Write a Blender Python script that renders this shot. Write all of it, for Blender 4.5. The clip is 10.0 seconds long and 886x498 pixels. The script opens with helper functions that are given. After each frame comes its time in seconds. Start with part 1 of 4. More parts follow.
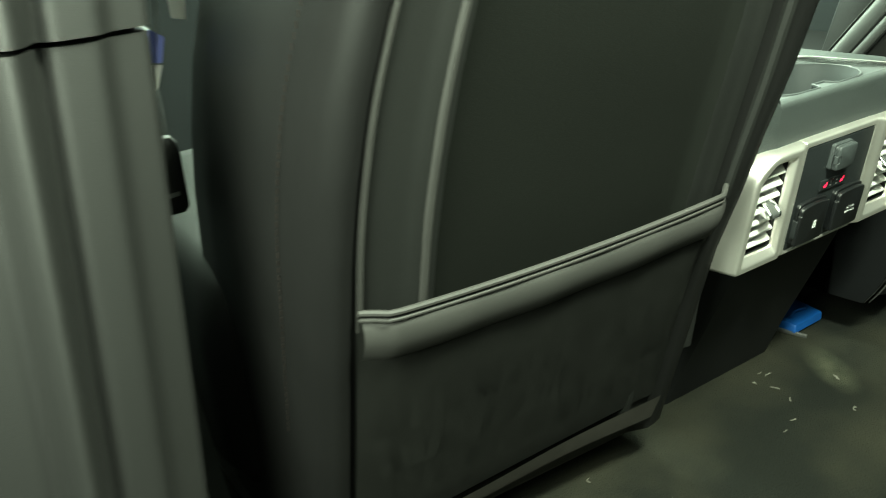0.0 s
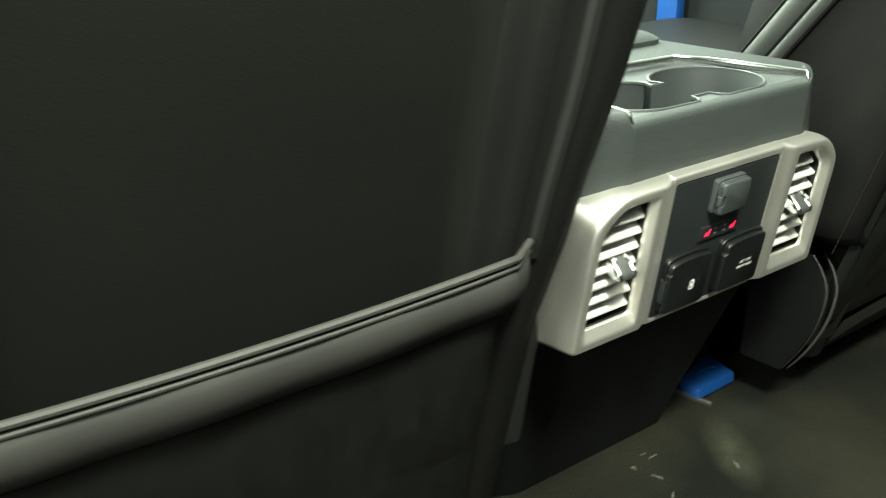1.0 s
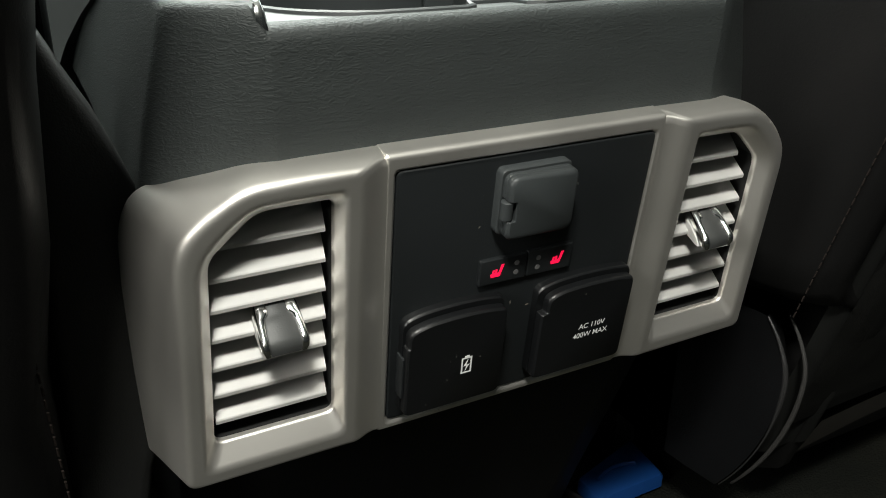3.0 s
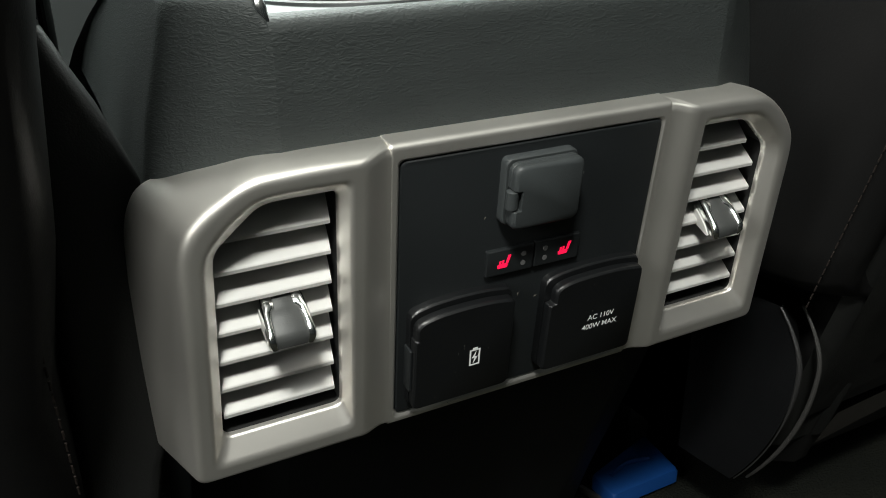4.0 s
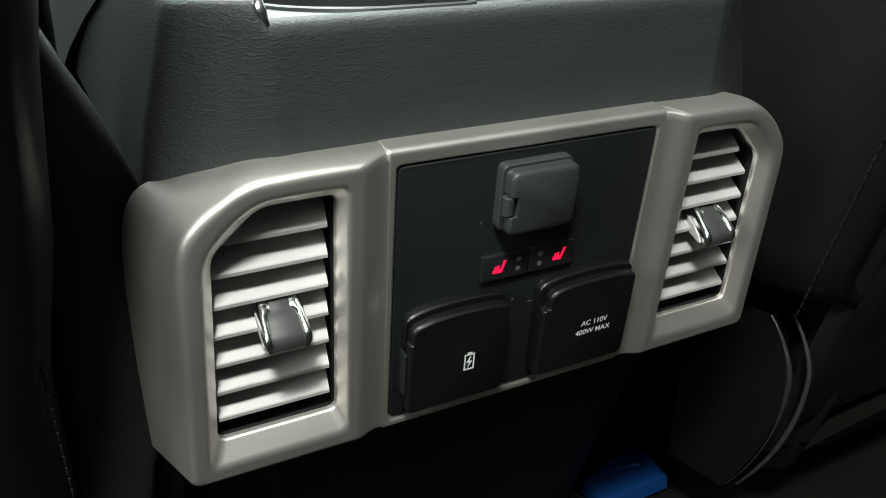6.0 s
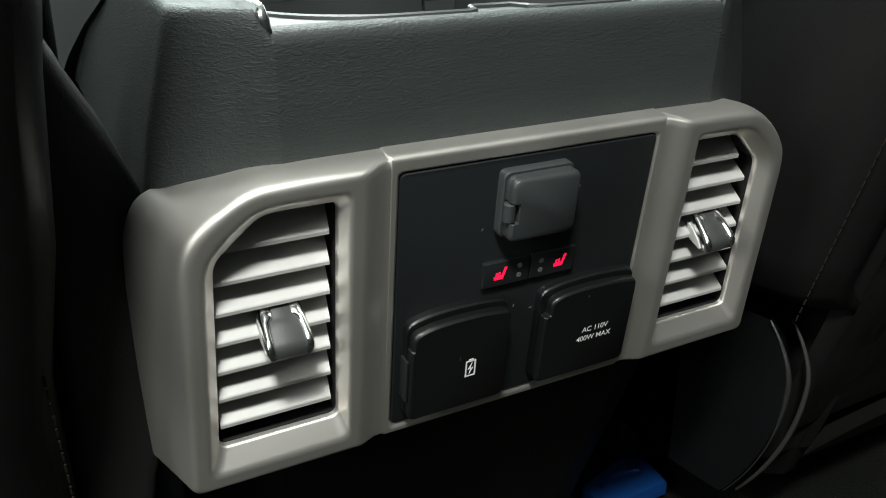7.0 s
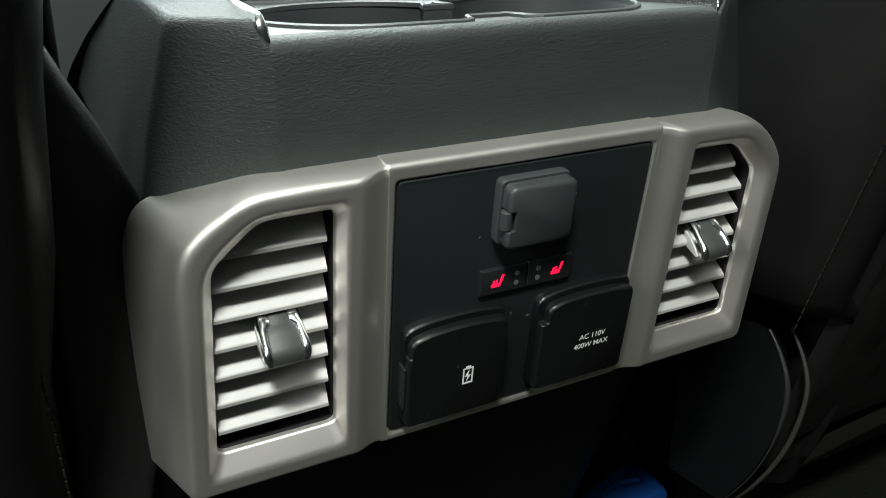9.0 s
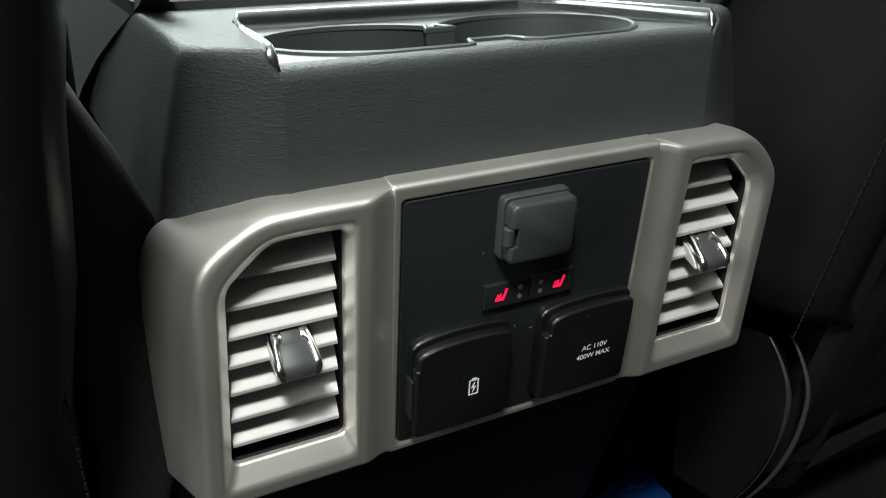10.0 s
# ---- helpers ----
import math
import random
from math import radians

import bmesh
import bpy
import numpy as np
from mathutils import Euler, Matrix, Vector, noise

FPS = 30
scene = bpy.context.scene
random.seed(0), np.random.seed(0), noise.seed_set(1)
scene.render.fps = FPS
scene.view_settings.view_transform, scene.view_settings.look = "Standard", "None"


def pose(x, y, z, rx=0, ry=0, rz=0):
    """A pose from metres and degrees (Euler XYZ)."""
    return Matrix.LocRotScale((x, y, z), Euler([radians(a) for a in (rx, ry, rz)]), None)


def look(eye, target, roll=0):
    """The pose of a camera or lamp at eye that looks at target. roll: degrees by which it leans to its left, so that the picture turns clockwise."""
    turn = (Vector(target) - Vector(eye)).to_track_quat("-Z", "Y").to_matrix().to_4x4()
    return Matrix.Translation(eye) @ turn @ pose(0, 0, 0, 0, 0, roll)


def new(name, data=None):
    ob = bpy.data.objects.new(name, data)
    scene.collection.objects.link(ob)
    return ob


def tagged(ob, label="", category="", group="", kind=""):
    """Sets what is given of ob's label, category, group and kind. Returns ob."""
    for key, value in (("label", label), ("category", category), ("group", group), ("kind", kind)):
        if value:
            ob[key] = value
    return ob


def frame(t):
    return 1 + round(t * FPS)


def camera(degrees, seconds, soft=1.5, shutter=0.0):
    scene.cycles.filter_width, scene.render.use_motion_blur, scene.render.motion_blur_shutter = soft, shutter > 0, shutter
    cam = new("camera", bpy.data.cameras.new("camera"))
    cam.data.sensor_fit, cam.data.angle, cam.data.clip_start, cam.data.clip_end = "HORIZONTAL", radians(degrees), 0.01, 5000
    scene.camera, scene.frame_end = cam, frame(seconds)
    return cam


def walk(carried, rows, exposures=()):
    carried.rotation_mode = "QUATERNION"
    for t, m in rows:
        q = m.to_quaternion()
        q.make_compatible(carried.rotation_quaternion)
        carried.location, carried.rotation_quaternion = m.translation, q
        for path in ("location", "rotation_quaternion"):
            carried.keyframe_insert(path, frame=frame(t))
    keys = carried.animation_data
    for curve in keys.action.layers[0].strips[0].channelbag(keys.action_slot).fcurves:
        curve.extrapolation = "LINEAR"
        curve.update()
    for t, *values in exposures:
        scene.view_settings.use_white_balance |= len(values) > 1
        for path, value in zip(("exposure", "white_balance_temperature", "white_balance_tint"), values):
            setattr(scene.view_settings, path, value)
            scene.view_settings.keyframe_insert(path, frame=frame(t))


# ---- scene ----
cam = camera(57.4, 10.0, soft=1.0, shutter=0.4)
PATH = [
    (0, (-0.826, -0.475, 0.679), (0.154, 1.081, -0.109), -4.6),
    (0.5, (-0.685, -0.44, 0.657), (0.283, 1.117, -0.142), -4.5),
    (1, (-0.526, -0.386, 0.626), (0.46, 1.148, -0.193), -2.1),
    (1.5, (-0.366, -0.321, 0.561), (0.625, 1.214, -0.253), 2.9),
    (2, (-0.245, -0.274, 0.517), (0.645, 1.318, -0.303), 2.2),
    (2.5, (-0.186, -0.26, 0.51), (0.678, 1.349, -0.304), 1.0),
    (4, (-0.178, -0.262, 0.503), (0.641, 1.376, -0.3), -1.1),
    (4.5, (-0.178, -0.264, 0.504), (0.643, 1.374, -0.297), -1.2),
    (5, (-0.18, -0.263, 0.504), (0.654, 1.37, -0.294), -0.6),
    (5.5, (-0.181, -0.263, 0.503), (0.66, 1.369, -0.291), -0.3),
    (7, (-0.183, -0.262, 0.504), (0.671, 1.371, -0.273), -0.3),
    (7.5, (-0.185, -0.262, 0.503), (0.673, 1.372, -0.269), -0.0),
    (8, (-0.185, -0.261, 0.502), (0.674, 1.374, -0.266), 0.1),
    (8.5, (-0.184, -0.263, 0.503), (0.673, 1.376, -0.258), -0.0),
    (9, (-0.182, -0.265, 0.504), (0.67, 1.379, -0.251), -0.3),
    (9.5, (-0.183, -0.266, 0.505), (0.661, 1.386, -0.243), -0.6),
    (10, (-0.186, -0.273, 0.512), (0.658, 1.383, -0.228), -1.1),
]
# ---- exposure, world and lights ----
EXPO = [(0.0, 1.54, 7050, -23), (0.6, 1.46, 7000, -20), (1.0, 1.25, 6950, -8), (1.5, 1.13, 6900, 1), (1.8, 0.78, 6900, 5), (2.1, 0.38, 6900, 8), (2.4, 0.08, 6850, 9), (2.7, -0.07, 6750, 9), (3.6, -0.07, 6550, 8), (10.0, -0.05, 6350, 7)]
walk(cam, [(t, look(eye, target, roll)) for t, eye, target, roll in PATH], EXPO)

world = bpy.data.worlds.new("world")
scene.world = world
world.use_nodes = True
bg = world.node_tree.nodes["Background"]
bg.inputs["Color"].default_value = (0.80, 0.95, 0.92, 1)
bg.inputs["Strength"].default_value = 0.03


def area_lamp(name, m, sx, sy, watts, colour):
    data = bpy.data.lights.new(name, "AREA")
    data.shape, data.size, data.size_y = "RECTANGLE", sx, sy
    data.energy, data.color = watts, colour
    ob = new(name, data)
    ob.matrix_world = m
    return ob


area_lamp("dome_light", look((-0.35, -0.49, 1.235), (-0.05, -0.02, 0.30)), 0.18, 0.13, 20.0, (0.98, 0.98, 0.93))
area_lamp("map_light", look((0.02, 0.58, 1.235), (0.0, 0.05, 0.4)), 0.40, 0.18, 16.0, (0.95, 1.0, 0.96))
area_lamp("windshield_light", look((0.10, 1.25, 1.02), (0.05, 0.2, 0.45)), 1.00, 0.40, 20.0, (0.90, 1.0, 0.96))
area_lamp("side_window_light", look((0.80, 0.62, 0.82), (0.0, 0.30, 0.55)), 0.85, 0.36, 2.0, (0.90, 1.0, 0.97))
area_lamp("driver_window_light", look((-0.78, 0.62, 0.92), (-0.12, 0.15, 0.46)), 0.70, 0.36, 1.5, (0.90, 1.0, 0.95))
area_lamp("door_opening_light", look((-1.20, -0.31, 0.95), (-0.60, 0.0, 0.45)), 0.50, 0.50, 13.5, (0.97, 0.96, 0.93))


# ---- materials ----
FLOOR = 0.04  # height of the carpet


def material(name, colour, rough=0.5, metal=0.0, spec=0.5, grain=None, bump=0.0, vary=0.0, vary_scale=8.0, stretch=(1, 1, 1), coat=0.0, emit=None, rough_vary=0.0, cells=None):
    mat = bpy.data.materials.new(name)
    mat.use_nodes = True
    nt = mat.node_tree
    p = nt.nodes["Principled BSDF"]
    p.inputs["Base Color"].default_value = (*colour, 1)
    p.inputs["Roughness"].default_value = rough
    p.inputs["Metallic"].default_value = metal
    p.inputs["Specular IOR Level"].default_value = spec
    p.inputs["Coat Weight"].default_value = coat
    if emit:
        p.inputs["Emission Color"].default_value = (*emit[0], 1)
        p.inputs["Emission Strength"].default_value = emit[1]
    tc = nt.nodes.new("ShaderNodeTexCoord")
    mp = nt.nodes.new("ShaderNodeMapping")
    mp.inputs["Scale"].default_value = stretch
    nt.links.new(tc.outputs["Object"], mp.inputs["Vector"])
    if vary or rough_vary:
        n = nt.nodes.new("ShaderNodeTexNoise")
        n.inputs["Scale"].default_value = vary_scale
        n.inputs["Detail"].default_value = 6
        nt.links.new(mp.outputs["Vector"], n.inputs["Vector"])
        if vary:
            mix = nt.nodes.new("ShaderNodeMix")
            mix.data_type = "RGBA"
            mix.inputs[6].default_value = tuple(c * (1 - vary) for c in colour) + (1,)
            mix.inputs[7].default_value = tuple(min(1, c * (1 + vary)) for c in colour) + (1,)
            nt.links.new(n.outputs["Fac"], mix.inputs[0])
            nt.links.new(mix.outputs[2], p.inputs["Base Color"])
        if rough_vary:
            r = nt.nodes.new("ShaderNodeMapRange")
            r.inputs["To Min"].default_value = rough - rough_vary
            r.inputs["To Max"].default_value = rough + rough_vary
            nt.links.new(n.outputs["Fac"], r.inputs["Value"])
            nt.links.new(r.outputs["Result"], p.inputs["Roughness"])
    if grain:
        if cells:
            # winding creases, drawn along the level lines of a stretched noise
            g = nt.nodes.new("ShaderNodeTexNoise")
            g.inputs["Detail"].default_value = 2.5
            g.inputs["Distortion"].default_value = cells
            nt.links.new(mp.outputs["Vector"], g.inputs["Vector"])
            off = nt.nodes.new("ShaderNodeMath")
            off.operation = "SUBTRACT"
            off.inputs[1].default_value = 0.5
            nt.links.new(g.outputs["Fac"], off.inputs[0])
            level = nt.nodes.new("ShaderNodeMath")
            level.operation = "ABSOLUTE"
            nt.links.new(off.outputs["Value"], level.inputs[0])
            crease = nt.nodes.new("ShaderNodeMapRange")
            crease.interpolation_type = "SMOOTHSTEP"
            crease.inputs["From Max"].default_value = 0.20
            nt.links.new(level.outputs["Value"], crease.inputs["Value"])
            out = crease.outputs["Result"]
        else:
            g = nt.nodes.new("ShaderNodeTexNoise")
            g.inputs["Detail"].default_value = 4
            nt.links.new(mp.outputs["Vector"], g.inputs["Vector"])
            out = g.outputs["Fac"]
        g.inputs["Scale"].default_value = grain
        b = nt.nodes.new("ShaderNodeBump")
        b.inputs["Strength"].default_value = bump
        b.inputs["Distance"].default_value = 0.001
        nt.links.new(out, b.inputs["Height"])
        nt.links.new(b.outputs["Normal"], p.inputs["Normal"])
    return mat


M_GRAIN = material("grained_console_vinyl", (0.029, 0.0335, 0.0330), 0.60, spec=0.25, grain=310, bump=0.26, vary=0.15, vary_scale=30, stretch=(1.0, 1.0, 2.5), cells=0.5)
M_LOWER = material("matte_black_plastic", (0.0065, 0.007, 0.008), 0.6, spec=0.3, grain=900, bump=0.25, vary=0.2, vary_scale=20)
M_SATIN = material("satin_silver_paint", (0.86, 0.835, 0.785), 0.43, metal=0.94, grain=2500, bump=0.03, rough_vary=0.04, vary=0.04, vary_scale=25)
M_SLAT = material("silver_painted_slat", (0.52, 0.515, 0.50), 0.5, metal=0.2, vary=0.05, vary_scale=60, rough_vary=0.05)
M_PANEL = material("black_panel_plastic", (0.0100, 0.0116, 0.0124), 0.38, grain=1800, bump=0.12, vary=0.15, vary_scale=40)
M_DOOR = material("black_flap_plastic", (0.0050, 0.0055, 0.0060), 0.34, grain=2200, bump=0.03, vary=0.15, vary_scale=50)
M_CAP = material("charcoal_rubber_cap", (0.032, 0.0365, 0.0375), 0.48, grain=1500, bump=0.12, vary=0.12, vary_scale=60)
M_DARK = material("vent_interior_black", (0.006, 0.006, 0.006), 0.7, vary=0.2)
M_CHROME = material("polished_chrome", (0.88, 0.89, 0.88), 0.16, metal=1.0, rough_vary=0.04, vary_scale=80)
M_PAD = material("grey_tab_pad", (0.042, 0.044, 0.043), 0.5, grain=1500, bump=0.1)
M_PRINT = material("white_print", (0.75, 0.77, 0.76), 0.5)
M_DOT = material("unlit_indicator_lens", (0.12, 0.12, 0.12), 0.4)
M_RED = material("lit_red_icon", (0.4, 0.005, 0.03), 0.4, emit=((1.0, 0.008, 0.065), 1.1))
M_LEATHER = material("black_seat_leather", (0.0080, 0.0080, 0.0080), 0.50, spec=0.15, grain=420, bump=0.06, vary=0.2, vary_scale=14, cells=0.6)
M_BACK = material("black_seat_back_vinyl", (0.0063, 0.0069, 0.0060), 0.85, spec=0.05, grain=900, bump=0.25, vary=0.2, vary_scale=10)
M_POCKET = material("black_pocket_vinyl", (0.017, 0.0175, 0.0160), 0.65, spec=0.25, grain=900, bump=0.2, vary=0.25, vary_scale=12)
M_STRIP = material("black_seat_strip_vinyl", (0.0086, 0.0091, 0.0085), 0.6, spec=0.3, grain=900, bump=0.2, vary=0.2, vary_scale=12)
M_THREAD = material("brown_stitching_thread", (0.019, 0.015, 0.013), 0.9, spec=0.1)
M_SHIELD = material("seat_side_plastic", (0.020, 0.020, 0.020), 0.45, grain=1200, bump=0.2, vary=0.15)
M_HEM = material("grey_hem_fabric", (0.075, 0.070, 0.062), 0.75, spec=0.2, grain=1500, bump=0.3, vary=0.2, vary_scale=40)
M_SEAM = material("rolled_seam_leather", (0.030, 0.0295, 0.028), 0.6, spec=0.3, grain=900, bump=0.15, vary=0.2, vary_scale=30)
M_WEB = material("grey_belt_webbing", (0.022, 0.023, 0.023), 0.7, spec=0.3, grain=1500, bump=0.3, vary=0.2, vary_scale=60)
# paler copy of the webbing, its lit look put into the colour
M_WEBLIT = material("grey_belt_webbing_painted_sheen", (0.075, 0.078, 0.076), 0.5, spec=0.5, grain=1500, bump=0.3, vary=0.3, vary_scale=50)
# console side plastic; its paler grey also paints light onto the bolster panels
M_SIDE = material("console_side_and_lit_bolster", (0.048, 0.051, 0.050), 0.5, grain=1000, bump=0.15, vary=0.12, vary_scale=14)
M_COVER = material("recliner_cover_plastic", (0.0065, 0.0068, 0.0065), 0.55, spec=0.4, grain=1200, bump=0.2, vary=0.15)
M_BLUE = material("blue_plastic", (0.006, 0.058, 0.24), 0.5, vary=0.1, vary_scale=30)
M_STEEL = material("seat_rail_steel", (0.16, 0.16, 0.155), 0.45, metal=0.8, vary=0.2, vary_scale=40)
M_PILLAR = material("grey_pillar_trim", (0.0104, 0.0106, 0.0102), 0.55, grain=1000, bump=0.2, vary=0.12, vary_scale=9)
M_TRIM = material("dark_trim_plastic", (0.012, 0.014, 0.015), 0.8, spec=0.2, grain=900, bump=0.2, vary=0.15)
M_ROOF = material("grey_headliner", (0.66, 0.66, 0.63), 0.9, grain=600, bump=0.2, vary=0.06)
M_DEBRIS = material("pale_lint", (0.10, 0.096, 0.08), 0.8, vary=0.2)
M_LABEL = material("white_label", (0.55, 0.55, 0.53), 0.6, vary=0.1)
M_VIOLET = material("violet_label", (0.16, 0.18, 0.50), 0.6, vary=0.15)


def carpet_material():
    mat = bpy.data.materials.new("dark_carpet")
    mat.use_nodes = True
    nt = mat.node_tree
    p = nt.nodes["Principled BSDF"]
    p.inputs["Roughness"].default_value = 0.95
    p.inputs["Specular IOR Level"].default_value = 0.15
    tc = nt.nodes.new("ShaderNodeTexCoord")
    n1 = nt.nodes.new("ShaderNodeTexNoise")
    n1.inputs["Scale"].default_value, n1.inputs["Detail"].default_value = 6, 7
    n2 = nt.nodes.new("ShaderNodeTexNoise")
    n2.inputs["Scale"].default_value, n2.inputs["Detail"].default_value = 420, 3
    ramp = nt.nodes.new("ShaderNodeValToRGB")
    ramp.color_ramp.elements[0].position, ramp.color_ramp.elements[0].color = 0.42, (0.0048, 0.0056, 0.0042, 1)
    ramp.color_ramp.elements[1].position, ramp.color_ramp.elements[1].color = 0.64, (0.0150, 0.0148, 0.0100, 1)
    b = nt.nodes.new("ShaderNodeBump")
    b.inputs["Strength"].default_value, b.inputs["Distance"].default_value = 0.9, 0.003
    nt.links.new(tc.outputs["Object"], n1.inputs["Vector"])
    nt.links.new(tc.outputs["Object"], n2.inputs["Vector"])
    nt.links.new(n1.outputs["Fac"], ramp.inputs["Fac"])
    # a pale dried smear
    mp = nt.nodes.new("ShaderNodeMapping")
    mp.vector_type = "TEXTURE"
    mp.inputs["Location"].default_value = (0.130, 0.055, FLOOR)
    mp.inputs["Rotation"].default_value = (0, 0, radians(59))
    mp.inputs["Scale"].default_value = (0.070, 0.030, 0.05)
    grad = nt.nodes.new("ShaderNodeTexGradient")
    grad.gradient_type = "SPHERICAL"
    n3 = nt.nodes.new("ShaderNodeTexNoise")
    n3.inputs["Scale"].default_value, n3.inputs["Detail"].default_value = 55, 4
    mul = nt.nodes.new("ShaderNodeMath")
    mul.operation = "MULTIPLY"
    mul.use_clamp = True
    mix = nt.nodes.new("ShaderNodeMix")
    mix.data_type = "RGBA"
    mix.inputs[7].default_value = (0.070, 0.072, 0.048, 1)
    nt.links.new(tc.outputs["Object"], mp.inputs["Vector"])
    nt.links.new(mp.outputs["Vector"], grad.inputs["Vector"])
    nt.links.new(tc.outputs["Object"], n3.inputs["Vector"])
    nt.links.new(grad.outputs["Fac"], mul.inputs[0])
    nt.links.new(n3.outputs["Fac"], mul.inputs[1])
    nt.links.new(mul.outputs["Value"], mix.inputs[0])
    nt.links.new(ramp.outputs["Color"], mix.inputs[6])
    nt.links.new(mix.outputs[2], p.inputs["Base Color"])
    nt.links.new(n2.outputs["Fac"], b.inputs["Height"])
    nt.links.new(b.outputs["Normal"], p.inputs["Normal"])
    return mat


M_CARPET = carpet_material()


# ---- mesh helpers ----
def finish(name, bm, mat, parent=None, label="", smooth=True, sharp=40):
    bmesh.ops.recalc_face_normals(bm, faces=bm.faces)
    me = bpy.data.meshes.new(name)
    bm.to_mesh(me)
    bm.free()
    me.materials.append(mat)
    if smooth:
        me.polygons.foreach_set("use_smooth", [True] * len(me.polygons))
        me.set_sharp_from_angle(angle=radians(sharp))
    ob = new(name, me)
    if parent is not None:
        ob.parent = parent
    if label:
        tagged(ob, label)
    return ob


def part(name, bm, mat, parent, label="", smooth=True, sharp=40):
    return finish(name, bm, mat, parent, label, smooth, sharp)


def thing(name, m, label, category, kind="", group=""):
    ob = new(name)
    ob.empty_display_size = 0.02
    ob.matrix_world = m
    return tagged(ob, label, category, group, kind)


def box(bm, x0, x1, y0, y1, z0, z1, bevel=0.0, seg=2):
    r = bmesh.ops.create_cube(bm, size=1, matrix=Matrix.Translation(((x0 + x1) / 2, (y0 + y1) / 2, (z0 + z1) / 2)) @ Matrix.Diagonal((x1 - x0, y1 - y0, z1 - z0, 1)))
    if bevel:
        es = list({e for v in r["verts"] for e in v.link_edges})
        bmesh.ops.bevel(bm, geom=es, offset=bevel, segments=seg, affect="EDGES", profile=0.5)
    return bm


def round_poly(pts, radii, seg=5):
    """A closed outline of 2D or 3D points with rounded corners, the same count for any size."""
    out = []
    n = len(pts)
    for i in range(n):
        p, a, b = Vector(pts[i]), Vector(pts[i - 1]), Vector(pts[(i + 1) % n])
        r = radii[i] if isinstance(radii, (list, tuple)) else radii
        r0 = min(r, (a - p).length * 0.45)
        r1 = min(r, (b - p).length * 0.45)
        s, e = p + (a - p).normalized() * r0, p + (b - p).normalized() * r1
        for k in range(seg + 1):
            t = k / seg
            out.append(s * (1 - t) ** 2 + p * (2 * t * (1 - t)) + e * t * t)
    return out


def loft(bm, rings, closed=True, cap0=False, cap1=False):
    rows = [[bm.verts.new(v) for v in ring] for ring in rings]
    n = len(rows[0])
    for a, b in zip(rows, rows[1:]):
        for i in range(n if closed else n - 1):
            j = (i + 1) % n
            bm.faces.new((a[i], a[j], b[j], b[i]))
    if cap0:
        bm.faces.new(rows[0])
    if cap1:
        bm.faces.new(rows[-1][::-1])
    return rows


def soften(rings, radii, seg=4):
    """Rounds the edges between the rings of a loft; radii: one for each inner ring."""
    n = len(rings[0])
    out = [list(rings[0])]
    for k in range(1, len(rings) - 1):
        r = radii[k - 1]
        steps = [[] for _ in range(seg + 1)]
        for i in range(n):
            p, a, b = rings[k][i], rings[k - 1][i], rings[k + 1][i]
            r0, r1 = min(r, (a - p).length * 0.48), min(r, (b - p).length * 0.48)
            s = p + (a - p).normalized() * r0 if r0 > 1e-7 else p
            e = p + (b - p).normalized() * r1 if r1 > 1e-7 else p
            for j in range(seg + 1):
                t = j / seg
                steps[j].append(s * (1 - t) ** 2 + p * (2 * t * (1 - t)) + e * t * t)
        out += steps
    out.append(list(rings[-1]))
    return out


def tube(bm, pts, r, n=8, cap=True):
    rings = []
    pts = [Vector(p) for p in pts]
    for i, p in enumerate(pts):
        d = (pts[min(i + 1, len(pts) - 1)] - pts[max(i - 1, 0)]).normalized()
        u = d.cross(Vector((0.31, 0.23, 0.92))).normalized()
        w = d.cross(u)
        rr = r[i] if isinstance(r, (list, tuple)) else r
        rings.append([p + (u * math.cos(a) + w * math.sin(a)) * rr for a in (2 * math.pi * k / n for k in range(n))])
    loft(bm, rings, cap0=cap, cap1=cap)
    return bm


def lerp(a, b, t):
    return a + (b - a) * t


def smoothstep(a, b, x):
    t = max(0.0, min(1.0, (x - a) / (b - a)))
    return t * t * (3 - 2 * t)


# ---- the cab: floor, walls, roof ----
bm = bmesh.new()
box(bm, -1.6, 0.95, -1.5, 1.6, FLOOR - 0.05, FLOOR)
tagged(finish("floor", bm, M_CARPET, smooth=False), "dark grey cabin carpet, dusty and scuffed with pale lint", "floor", kind="structure")

bm = bmesh.new()
box(bm, 0.78, 0.86, -1.35, 1.45, FLOOR, 0.64)
tagged(finish("wall_east", bm, M_TRIM, smooth=False), "dark plastic door panels along the passenger side", "wall", kind="structure")
bm = bmesh.new()
box(bm, -0.90, -0.82, 0.12, 1.45, FLOOR, 0.72)
tagged(finish("wall_west", bm, M_TRIM, smooth=False), "dark plastic front door panel beside the driver seat", "wall", kind="structure")
bm = bmesh.new()
box(bm, -0.9, 0.86, -1.43, -1.35, FLOOR, 0.85)
tagged(finish("wall_south", bm, M_TRIM, smooth=False), "dark rear wall of the cab", "wall", kind="structure")
bm = bmesh.new()
box(bm, -0.9, 0.86, 1.45, 1.53, FLOOR, 0.80)
tagged(finish("wall_north", bm, M_TRIM, smooth=False), "dark dashboard wall in front of the seats", "wall", kind="structure")
bm = bmesh.new()
box(bm, -0.9, 0.86, -1.4, 1.2, 1.26, 1.32)
tagged(finish("ceiling", bm, M_ROOF, smooth=False), "pale grey cloth headliner", "ceiling", kind="structure")

